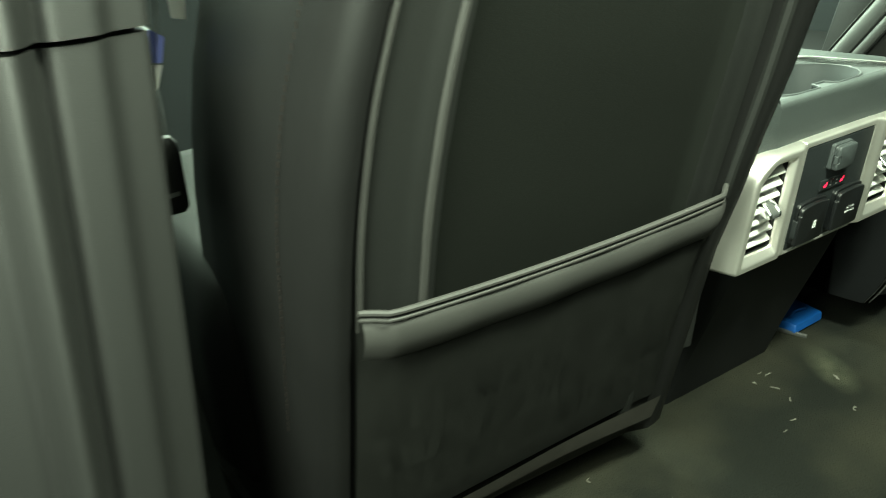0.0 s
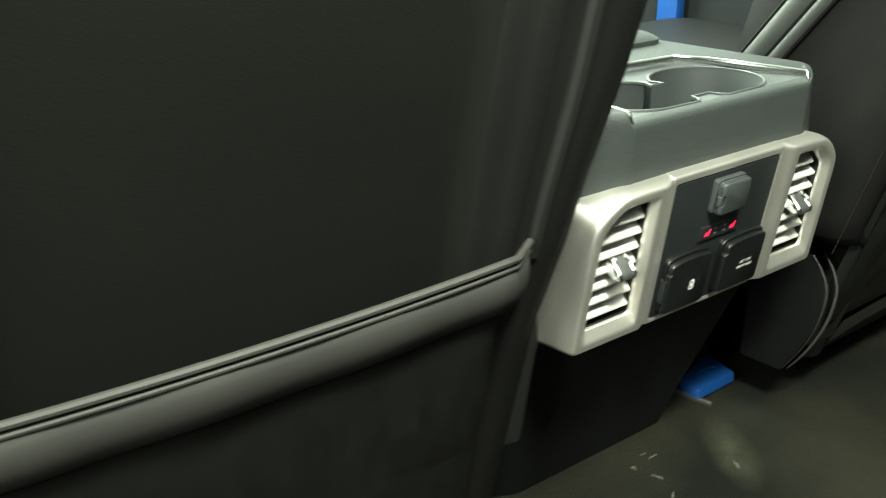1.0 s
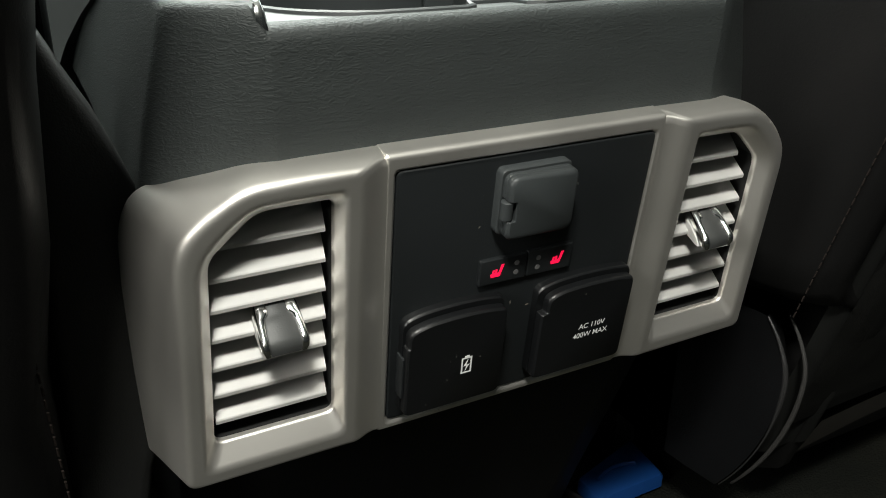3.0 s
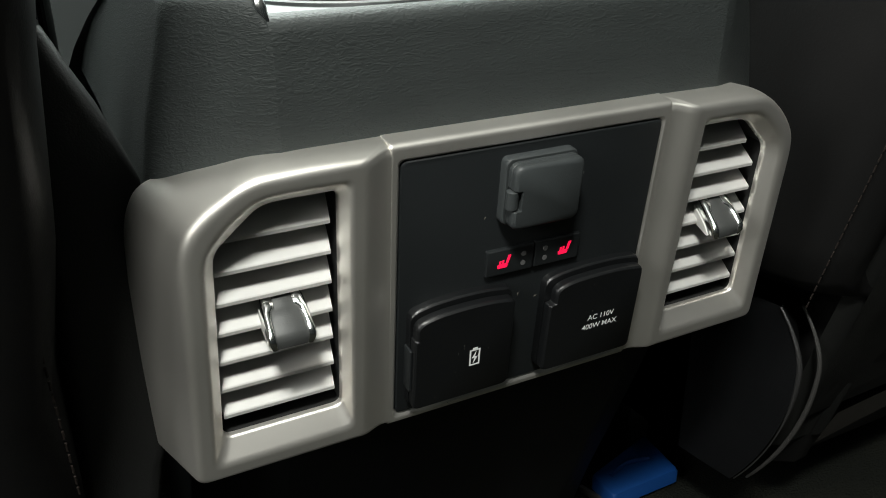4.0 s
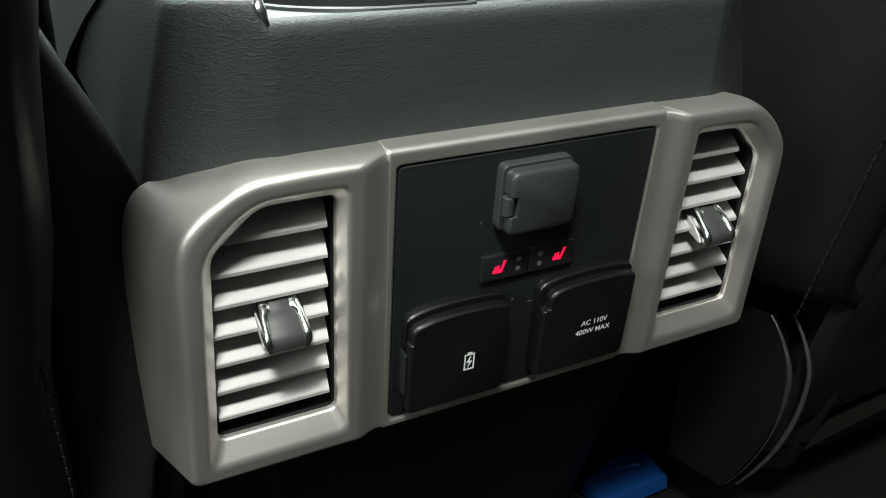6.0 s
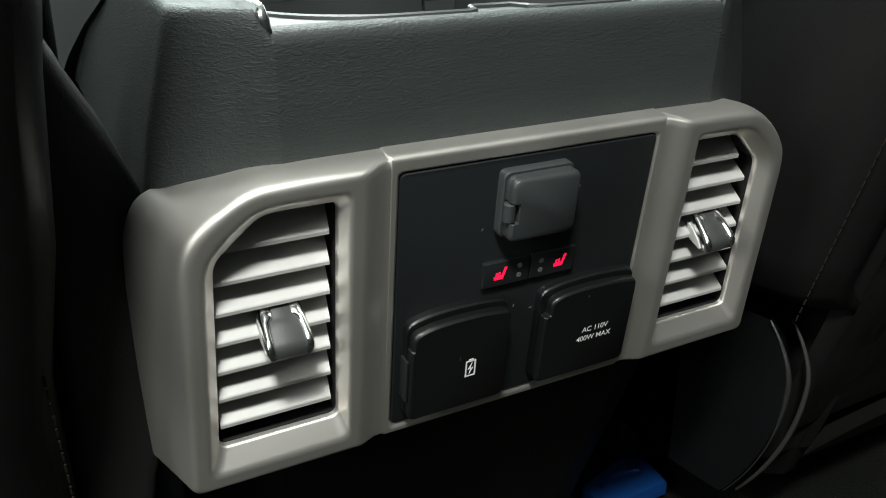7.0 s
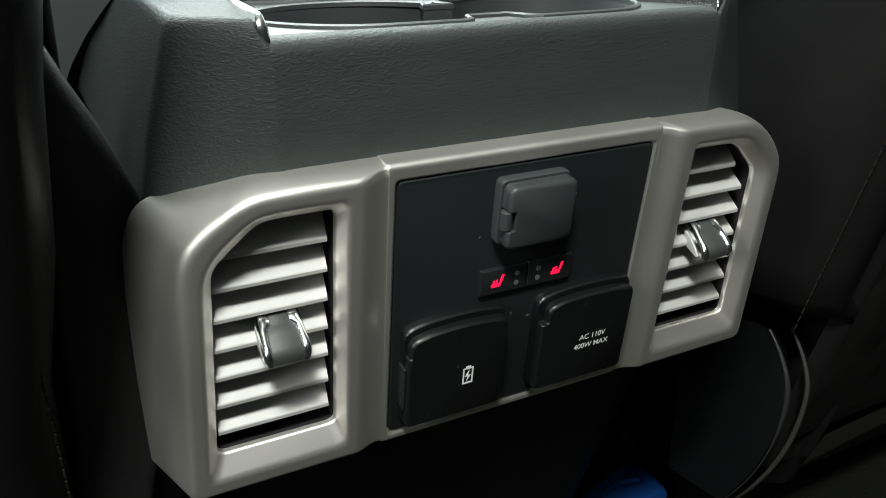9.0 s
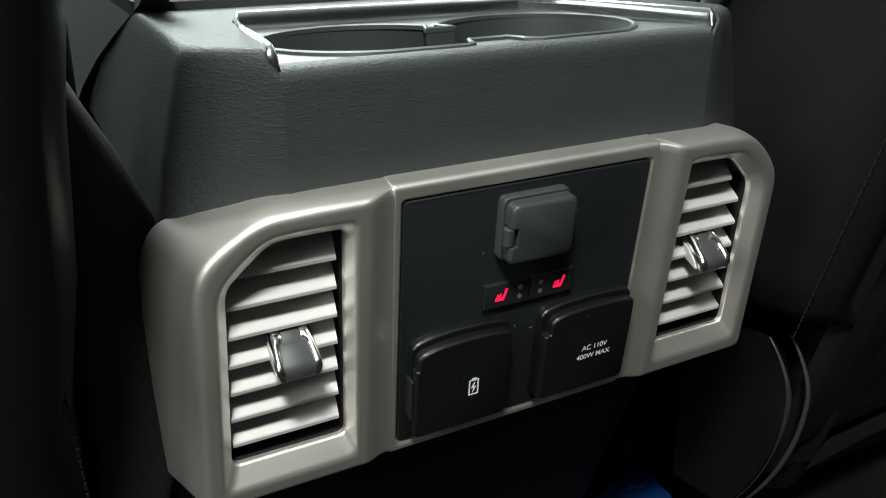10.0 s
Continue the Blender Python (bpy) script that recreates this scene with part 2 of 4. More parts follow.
bm = bmesh.new()
outline = round_poly([(-0.700, 0.10), (-0.704, 0.058), (-0.730, 0.052), (-0.738, 0.040), (-0.764, 0.038), (-0.772, 0.050), (-0.778, 0.036), (-0.787, 0.024), (-0.797, 0.034), (-0.806, 0.056), (-0.85, 0.062), (-0.90, 0.10), (-0.90, 0.20), (-0.70, 0.20)], 0.007, 4)
loft(bm, [[Vector((p.x + 0.084 * (z - 0.48), p.y, z)) for p in outline] for z in (FLOOR, 0.3, 0.619)], cap0=True, cap1=True)
loft(bm, [[Vector((p.x + 0.084 * (z - 0.48), p.y - 0.004, z)) for p in outline] for z in (0.6225, 1.0, 1.26)], cap0=True, cap1=True)
tagged(finish("pillar", bm, M_PILLAR), "grey plastic trim of the door pillar beside the driver seat", "pillar", kind="structure")


# ---- centre console ----
LEAN_A = math.atan2(0.018, 0.124)
FACE = Matrix.Translation((0, 0.0095, 0.351)) @ Matrix.Rotation(LEAN_A, 4, "X")
console = thing("center_console", pose(0, 0.25, FLOOR), "dark grained centre console with silver vent surround and cup holders", "console")
TO_CONSOLE = console.matrix_world.inverted()


def fv(u, v, d):
    """A point of the console's rear face, from millimetres: across, up and inwards."""
    return TO_CONSOLE @ (FACE @ Vector((u / 1000, d / 1000, v / 1000)))


def cw(p):
    return TO_CONSOLE @ Vector(p)


def face_loft(bm, rings, radii=None, cap0=False, cap1=False, seg=4):
    rr = [[Vector(p) for p in ring] for ring in rings]
    if radii:
        rr = soften(rr, radii, seg)
    return loft(bm, [[fv(p.x, p.z, p.y) for p in ring] for ring in rr], cap0=cap0, cap1=cap1)


def section(z, hw, yr, r, yf=0.95, inset=0.0):
    """A level cut of the console: flat behind, curving into a corner on either side; inset draws the far sides in."""
    pts = round_poly([(-0.1045, yr), (0.1005, yr), (0.1080, yr + 0.0022), (hw, yr + 0.023), (hw - 0.004 - inset * 0.5, yr + 0.10), (hw - 0.010 - inset * 2, yr + 0.27), (hw - 0.010 - inset * 2, yf), (-hw + 0.010 + inset * 2, yf), (-hw + 0.010 + inset * 2, yr + 0.27), (-hw + 0.004 + inset * 0.5, yr + 0.10),
                      (-hw, yr + 0.022), (-0.1130, yr + 0.0028)],
                     [0.0005, 0.0005, 0.006, r * 0.32, r, r, 0.01, 0.01, r, r, r * 0.32, 0.007], 6)
    return [cw((p.x, p.y, z)) for p in pts]


# lower shell, drawn in towards the floor
bm = bmesh.new()
loft(bm, [section(FLOOR, 0.150, 0.140, 0.03), section(0.10, 0.150, 0.118, 0.03), section(0.20, 0.148, 0.076, 0.03), section(0.285, 0.146, 0.042, 0.028), section(0.395, 0.138, 0.042, 0.028)], cap0=True, cap1=True)
part("lower_shell", bm, M_LOWER, console, "matte black lower console housing")

# added block that stands in for the shade in the gap beside the seat
bm = bmesh.new()
loft(bm, [[cw((x, y, z)) for x, y in ((0.10, 0.215 - lean), (0.235, 0.225 - lean), (0.235, 0.80), (0.10, 0.80))] for z, lean in ((FLOOR, 0.0), (0.19, 0.03), (0.27, 0.02), (0.275, 0.0))], cap0=True, cap1=True)
# box added to stop front light coming down the gap
box(bm, 0.10, 0.20, 0.05, 0.55, 0.0, 0.36, 0.004)
part("gap_filler", bm, M_LOWER, console, "matte black filler added to shade the gap to the seat")

# upper shell with its grained rear face and the top round the tray
TRAY = [(-0.107, 0.004), (-0.0995, 0.080), (-0.0960, 0.105), (-0.0860, 0.142), (0.072, 0.134), (0.085, 0.105), (0.091, 0.080), (0.103, 0.004)]


def upper_ring(z, hw, yr, r, rim=None, inset=0.0):
    out = section(z, hw, yr, r, 0.95, inset)
    if rim is not None:
        lowest = cw((0, 0, rim)).z
        for p in out:
            if -0.1051 < p.x < 0.1011 and p.y + 0.25 < yr + 0.004:
                p.z = lowest
    return out


bm = bmesh.new()
first = section(0.385, 0.1540, 0.0115, 0.031)
for p in first:
    if abs(p.x) < 0.1225 and p.y + 0.25 < 0.03:
        p.z = cw((0, 0, 0.411)).z
rings = [first, upper_ring(0.430, 0.1460, 0.011, 0.032), upper_ring(0.4575, 0.1385, 0.0098, 0.032, 0.4575), upper_ring(0.4650, 0.1366, 0.0098, 0.030, 0.4612), upper_ring(0.4698, 0.1352, 0.0102, 0.030, 0.4632), upper_ring(0.4720, 0.1342, 0.0116, 0.030, 0.4650), upper_ring(0.4732, 0.1328, 0.0140, 0.030, 0.4660), upper_ring(0.4735, 0.1315, 0.0175, 0.030)]
rows = loft(bm, rings)
top = rows[-1]
inner = [bm.verts.new(cw((x, y + (0.018 if y < 0.01 else 0), 0.4735))) for x, y in TRAY]
low = [bm.verts.new(cw((x * 0.985, y + (0.019 if y < 0.01 else 0), 0.4655))) for x, y in TRAY]
e0 = [bm.edges.get((top[i], top[(i + 1) % len(top)])) for i in range(len(top))]
n = len(inner)
e1 = [bm.edges.new((inner[i], inner[(i + 1) % n])) for i in range(n)]
bmesh.ops.triangle_fill(bm, edges=e0 + e1, use_beauty=True)
for v in top + inner:
    if -0.1072 < v.co.x < 0.1032 and v.co.y + 0.25 < 0.0225:
        v.co.z = cw((0, 0, 0.4665)).z
for i in range(n):
    bm.faces.new((inner[i], inner[(i + 1) % n], low[(i + 1) % n], low[i]))
part("upper_shell", bm, M_GRAIN, console, "dark grained soft vinyl upper console")

# cup holder tray
bm = bmesh.new()
DECK = 0.4660


def arc(cx, cy, r, a0, a1, k):
    return [(cx + r * math.cos(radians(lerp(a0, a1, i / k))), cy + r * math.sin(radians(lerp(a0, a1, i / k)))) for i in range(k + 1)]


hole = [(0.010, 0.028), (0.014, 0.024)] + arc(0.042, 0.071, 0.047, -78, 150, 24) + [(0.004, 0.082), (-0.012, 0.082)] + arc(-0.048, 0.071, 0.047, 30, 258, 24) + [(-0.022, 0.024), (-0.018, 0.028)] + [(-0.014, 0.038), (0.006, 0.038)]
deck_out = [(x * 0.992, y + (0.0185 if y < 0.01 else -0.001)) for x, y in TRAY]
vo = [bm.verts.new(cw((x, y, DECK))) for x, y in deck_out]
vi = [bm.verts.new(cw((x, y, DECK))) for x, y in hole]
vj = [bm.verts.new(cw((x - 0.0006 * (1 if x > 0 else -1), y, DECK - 0.0015))) for x, y in hole]
vb = [bm.verts.new(cw((x * 0.97, lerp(0.066, y, 0.97), DECK - 0.075))) for x, y in hole]
eo = [bm.edges.new((vo[i], vo[(i + 1) % len(vo)])) for i in range(len(vo))]
ei = [bm.edges.new((vi[i], vi[(i + 1) % len(vi)])) for i in range(len(vi))]
bmesh.ops.triangle_fill(bm, edges=eo + ei, use_beauty=True)
for a, b in ((vi, vj), (vj, vb)):
    for i in range(len(a)):
        j = (i + 1) % len(a)
        bm.faces.new((a[i], a[j], b[j], b[i]))
bm.faces.new(vb)
part("cup_holder_tray", bm, M_CAP, console, "charcoal moulded twin cup holder")

bm = bmesh.new()
lip = [cw((x, y, DECK + 0.0004)) for x, y in hole]
rings = []
for i, p in enumerate(lip):
    d = (lip[(i + 1) % len(lip)] - lip[i - 1]).normalized()
    side = Vector((d.y, -d.x, 0))
    rings.append([p + side * a + Vector((0, 0, z)) for a, z in ((-0.0004, -0.0012), (-0.0002, 0.0008), (0.0010, 0.0014), (0.0024, 0.0008), (0.0030, -0.0012))])
loft(bm, rings + [rings[0]], closed=False)
part("cup_rim", bm, M_CAP, console, "raised rim round the cup holders")

# chrome strip round the tray
bm = bmesh.new()
path = [Vector((x, y, 0)) for x, y in [TRAY[0], *TRAY[1:4]]] + [Vector((x, y, 0)) for x, y in TRAY[4:]]
path[0] = Vector((-0.1062, 0.0158, 0))
path[-1] = Vector((0.1022, 0.0158, 0))
# the ends bend down over the rear lip
path = [path[0] + Vector((0, -0.0040, -0.0055)), path[0] + Vector((0, -0.0022, -0.0018)), *path, path[-1] + Vector((0, -0.0022, -0.0018)), path[-1] + Vector((0, -0.0040, -0.0055))]
rings = []
for i, p in enumerate(path):
    d = (path[min(i + 1, len(path) - 1)] - path[max(i - 1, 0)]).normalized()
    s = Vector((d.y, -d.x, 0)).normalized()
    rings.append([cw(p + s * a + Vector((0, 0, z))) for a, z in ((-0.0018, 0.4660), (-0.0018, 0.4742), (-0.0008, 0.4750), (0.0004, 0.4750), (0.0010, 0.4744), (0.0020, 0.4715), (0.0020, 0.4660))])
loft(bm, rings, closed=True, cap0=True, cap1=True)
part("chrome_trim", bm, M_CHROME, console, "bright chrome strip", sharp=50)

# armrest lid further forward
bm = bmesh.new()
lid = []
for z, z2, gx in ((0.470, 0.470, 0.0), (0.478, 0.496, 0.0), (0.482, 0.502, 0.006)):
    out = round_poly([(-0.128 + gx, 0.185 + gx), (0.118 - gx, 0.185 + gx), (0.118 - gx, 0.70), (-0.128 + gx, 0.70)], 0.02, 5)
    lid.append([cw((p.x, p.y, lerp(z, z2, smoothstep(0.18, 0.42, p.y)))) for p in out])
loft(bm, lid, cap0=True, cap1=True)
part("armrest_lid", bm, M_GRAIN, console, "padded dark armrest lid")

# side panel, outboard
bm = bmesh.new()
edge = [(0.13, 0.492), (0.172, 0.480), (0.252, 0.459), (0.330, 0.434), (0.398, 0.405), (0.428, 0.382), (0.440, 0.30), (0.80, 0.28), (0.80, 0.492)]
edge = [(p.x, p.y) for p in round_poly(edge, 0.012, 3)]
loft(bm, [[cw((x - 0.30 * max(0.0, 0.4735 - z), y, z)) for y, z in edge] for x in (-0.112, -0.1250, -0.1265)], cap0=True, cap1=True)
part("side_panel", bm, M_SIDE, console, "grey plastic console side panel")

# silver surround: two raised vent frames and the frame of the control panel
bm = bmesh.new()
for s in (-1, 1):
    back = [(64.3, 1.46, -66.6), (165.5, 40, -69), (159.0, 40, 37.5), (152.0, 36, 53.9), (114, 18.2, 66.8), (98, 14.5, 68.1), (64, 12.5, 68.6), (64.2, 3.6, 67.4), (64.3, 2.0, 64.4)]
    front = [(79, -3, -66), (150.5, -3, -66), (146.5, -3, 41), (140.5, -3, 52.0), (122.5, -3, 65.6), (105, -3, 66.3), (79, -3, 66.3), (77.6, -3, 65.6), (76.5, -3, 63.6)]
    if s > 0:
        back[3], front[2], front[3] = (149.0, 38, 52.4), (145.5, -3, 41), (137.5, -3, 52.0)
    heel = [tuple(lerp(a, b, 0.5) for a, b in zip(p, q)) for p, q in zip(back, front)]
    heel[3], heel[4], heel[5] = (148.5 if s < 0 else 144.5, 14, 54.2), (119.5, 6.5, 67.8), (102, 5.5, 68.6)
    heel[0], heel[6], heel[7], heel[8] = (69.5, 1.46, -66.4), (69.5, 4.6, 68.8), (69.5, 1.9, 67.4), (69.5, 1.46, 64.8)
    face = [(84, -3, -58.5), (143.5, -3, -58.5), (138.8, -3, 38.5), (131.5, -3, 48.8), (118.5, -3, 58.8), (105, -3, 59.3), (86, -3, 59.3), (84.7, -3, 58.4), (84, -3, 56.8)]
    mouth = [(87, 3.5, -49.5), (138, 3.5, -49.5), (134, 3.5, 37), (126.0, 3.5, 44.3), (116, 3.5, 53.2), (105, 3.5, 53.6), (88.6, 3.5, 53.6), (87.3, 3.5, 52.7), (86.7, 3.5, 51)]
    deep = [(87.2, 6, -49.3), (137.8, 6, -49.3), (133.8, 6, 37), (125.8, 6, 44.2), (115.8, 6, 53), (105, 6, 53.4), (88.7, 6, 53.4), (87.5, 6, 52.5), (86.9, 6, 51)]
    rr = []
    for ring, rad in ((back, (1, 5, 12, 9, 6, 6, 1, 1, 1)), (heel, (2, 5, 13, 11, 8, 7, 1, 1, 1)), (front, (2, 4, 12, 10, 10, 6, 1, 1, 1)), (face, (5, 5, 10, 8, 8, 5, 1, 1, 1)), (mouth, (4, 4, 5, 3, 5, 3, 0.8, 0.8, 0.8)), (deep, (4, 4, 5, 3, 5, 3, 0.8, 0.8, 0.8))):
        rr.append([Vector((p.x * s, p.y, p.z)) for p in round_poly(ring, rad, 6)])
    face_loft(bm, rr, [8.0, 3.8, 2.4, 1.0], seg=6)
ring = lambda u, b, t, d, r: [Vector((p.x, d, p.y)) for p in round_poly([(-u, b), (u, b), (u, t), (-u, t)], r, 5)]
face_loft(bm, [ring(66.8, -68.3, 69.0, 12, 0.5), ring(66.8, -68.3, 68.7, 1.5, 0.5), ring(63.9, -65.4, 62.5, 1.5, 3.0), ring(62.7, -62.9, 61.4, 2.8, 3.0), ring(62.6, -62.8, 61.3, 6, 3.0)], [3.4, 0.7, 0.4], seg=5)
ob = part("vent_surround", bm, M_SATIN, console, "satin silver painted surround", sharp=60)
mod = ob.modifiers.new("weighted", "WEIGHTED_NORMAL")
mod.keep_sharp = True

# control panel
bm = bmesh.new()
face_loft(bm, [ring(62.5, -62.7, 61.2, 8, 3), ring(62.5, -62.7, 61.2, 2.2, 3), ring(62.0, -62.2, 60.7, 1.7, 3)], cap1=True)
panel = part("control_panel", bm, M_PANEL, console, "matte black control panel")


# air vents
def air_vent(s):
    bm = bmesh.new()
    mouth = [(87, -49.6), (138, -49.6), (134, 37.2), (116, 53.6), (86.5, 53.6)]
    face_loft(bm, [[Vector((p[0] * s, 5.8, p[1])) for p in mouth], [Vector((p[0] * s, 24, p[1])) for p in mouth]], cap1=True)
    vent = part("air_vent", bm, M_DARK, console, "black vent duct behind silver slats")
    for k in range(7):
        v = 40.0 - 13.45 * k
        u1 = (121.4, 129.8, 131.6, 133.1, 134.2, 135.0, 135.6)[k] if s > 0 else (131.0 if k == 0 else 136.5)
        u0 = 88.4
        bm = bmesh.new()
        # a blade: front edge low, rising to the back
        prof = [(5.0, -0.3), (5.0, 1.2), (5.45, 1.75), (13.5, 6.6), (21.0, 10.8), (21.0, 9.6), (13.5, 5.2)]
        if k == 0:
            prof = [(d, dz * 1.25 if d > 6 else dz) for d, dz in prof]
        a = [fv(s * (u0 + (1.3 if d < 6 else 0.0)), v + dz, d) for d, dz in prof]
        b = [fv(s * u1, v + dz, d) for d, dz in prof]
        loft(bm, [a, b], cap0=True, cap1=True)
        part("slat", bm, M_SLAT, vent, smooth=False)
    # thumb tab on the middle slat: a sloping waisted pad between two chrome cheeks
    c = s * 110.0
    spine = [(8.0, 11.8), (6.0, 11.3), (4.0, 10.2), (2.3, 9.1), (1.3, 8.4), (-1.5, 6.5), (-4.2, 4.7), (-6.4, 3.1), (-7.7, 1.6), (-8.2, -0.4), (-8.0, -2.8)]
    pad_w = (3.9, 3.9, 3.9, 4.1, 5.7, 6.0, 6.2, 6.3, 6.3, 6.2, 6.0)
    out_w = (8.3, 8.6, 8.8, 8.9, 9.0, 9.1, 9.3, 9.5, 9.6, 9.4, 8.6)
    norms = []
    for i in range(len(spine)):
        a, b = spine[max(i - 1, 0)], spine[min(i + 1, len(spine) - 1)]
        q = Vector((b[0] - a[0], b[1] - a[1])).normalized()
        norms.append(Vector((q.y, -q.x)))
    bm = bmesh.new()
    rings = []
    for (d, v), hw, n in zip(spine, pad_w, norms):
        rings.append([fv(c + u, v + n.y * h, d + n.x * h) for u, h in ((-hw, -4.0), (-hw, -0.3), (-hw * 0.9, 0.0), (hw * 0.9, 0.0), (hw, -0.3), (hw, -4.0))])
    loft(bm, rings, cap0=True, cap1=True)
    part("thumb_tab", bm, M_PAD, vent, "grey thumb tab with chrome edges", sharp=50)
    for e in (-1, 1):
        bm = bmesh.new()
        rings = []
        for i, ((d, v), w0, w1, n) in enumerate(zip(spine, pad_w, out_w, norms)):
            k = (0.7, 0.9, 1, 1, 1, 1, 1.0, 1.15, 1.3, 1.2, 0.5)[i]
            m = lerp(w0, w1, 0.5)
            cross = ((w0, -3.0), (w0, 0.2 * k), (lerp(w0, w1, 0.25), 0.65 * k), (m, 0.75 * k), (lerp(w0, w1, 0.75), 0.5 * k), (w1 - 0.25, -0.3), (w1, -1.4), (w1 - 0.1, -2.6), (w1 - 0.7, -4.2), (w0, -4.2))
            rings.append([fv(c + e * u, v + n.y * h, d + n.x * h) for u, h in cross])
        loft(bm, rings, cap0=True, cap1=True)
        part("chrome_edge", bm, M_CHROME, vent, "bright chrome tab edge", sharp=60)
    # silver fork by which the tab rides on its slat
    bm = bmesh.new()
    prof = [(10.0, 7.4), (4.0, 4.4), (-1.0, 0.4), (-3.6, -3.0), (-2.4, -4.0), (6.0, -1.5)]
    loft(bm, [[fv(c + u, v, d) for d, v in prof] for u in (-8.6, 8.6)], cap0=True, cap1=True)
    bmesh.ops.bevel(bm, geom=bm.edges[:], offset=0.0004, segments=1, affect="EDGES")
    part("tab_fork", bm, M_SLAT, vent, "silver fork under the thumb tab", smooth=False)


air_vent(-1)
air_vent(1)


def rr_rect(u0, u1, v0, v1, d, r):
    return [Vector((p.x, d, p.y)) for p in round_poly([(u0, v0), (u1, v0), (u1, v1), (u0, v1)], r, 5)]


# round-cornered power socket cap with its hinge
bm = bmesh.new()
face_loft(bm, [rr_rect(-18.6, 15.4, 27.2, 56.9, 2, 3), rr_rect(-18.6, 15.4, 27.2, 56.9, -2.2, 3), rr_rect(-18.2, 15.0, 27.6, 56.5, -2.7, 3)], cap1=True)
base = part("socket_cover", bm, M_CAP, console, "charcoal square cap over the power socket")


def cap_ring(g, d, r):
    """The lid's outline, with a notch for the hinge; g draws it in."""
    p = [(-17.6 + g, 27.4 + g), (15.2 - g, 27.4 + g), (15.2 - g, 55.8 - g), (-17.6 + g, 55.8 - g), (-17.6 + g, 45.5), (-13.9, 45.5), (-13.9, 36.3), (-17.6 + g, 36.3)]
    return [Vector((q.x, d, q.y)) for q in round_poly(p, [r, r, r, r, 0.3, 0.4, 0.4, 0.3], 5)]


bm = bmesh.new()
face_loft(bm, [cap_ring(0, -3.1, 4), cap_ring(0, -5.0, 4), cap_ring(0.5, -5.3, 4), cap_ring(0, -5.6, 4), cap_ring(0, -8.2, 4), cap_ring(1.3, -9.4, 4)], [0.2, 0.2, 0.2, 0.9], cap0=True, cap1=True)
part("cap", bm, M_CAP, base)
bm = bmesh.new()
rings = []
for v, r in ((36.8, 2.2), (37.1, 2.6), (44.7, 2.6), (45.0, 2.2)):
    rings.append([fv(-17.0 + r * math.cos(a) * 1.05, v, -6.2 + r * math.sin(a)) for a in (2 * math.pi * k / 14 for k in range(14))])
loft(bm, rings, cap0=True, cap1=True)
part("hinge", bm, M_CAP, base, "charcoal hinge barrel", sharp=50)
bm = bmesh.new()
box(bm, -0.0007, 0.0007, -0.0009, 0.0009, -0.0006, 0.0006, 0.0003)
ob = part("latch_nub", bm, M_DOT, base, "small grey latch nub")
ob.matrix_local = Matrix.Translation(fv(15.9, 47.5, -6.4))


# heated seat buttons
def glyph(bm, cu, cv, sc, d, flip):
    polys = [[(-2.6, -2.2), (1.6, -2.2), (2.2, -1.2), (1.9, -0.2), (-2.9, -0.6)], [(1.2, -0.4), (2.4, -0.4), (3.6, 3.6), (2.3, 3.6)], [(-2.1, -0.5), (-1.2, -0.5), (-1.0, 1.3), (-1.9, 1.3)], [(-0.7, -0.5), (0.2, -0.5), (0.4, 1.5), (-0.5, 1.5)]]
    for poly in polys:
        pts = [(cu + x * sc, cv + y * sc) for x, y in poly]
        a = [fv(u, v, d) for u, v in pts]
        b = [fv(u, v, d + 0.25) for u, v in pts]
        loft(bm, [a, b], cap0=True, cap1=True)


for s in (-1, 1):
    bm = bmesh.new()
    u0, u1 = (-22.5, 1.3) if s < 0 else (1.7, 25.4)
    face_loft(bm, [rr_rect(u0, u1, 0.8, 13.6, 1.8, 0.8), rr_rect(u0, u1, 0.8, 13.6, 0.2, 0.8), rr_rect(u0 + 0.5, u1 - 0.5, 1.3, 13.1, -0.3, 0.8)], cap0=True, cap1=True)
    btn = part("heated_seat_button", bm, M_PANEL, console, "black button with a lit red seat symbol")
    bm = bmesh.new()
    glyph(bm, -14.2 if s < 0 else 16.9, 6.8, 1.0, -0.55, s)
    part("seat_symbol", bm, M_RED, btn, "glowing red seat symbol", smooth=False)
    for v in (9.6, 4.8):
        bm = bmesh.new()
        pts = arc(1.5 + s * 5.6, v, 1.25, 0, 360 - 30, 11)
        loft(bm, [[fv(u, w, -0.2) for u, w in pts], [fv(u, w, -0.5) for u, w in pts]], cap0=True, cap1=True)
        part("indicator", bm, M_DOT, btn, "unlit grey indicator dot")


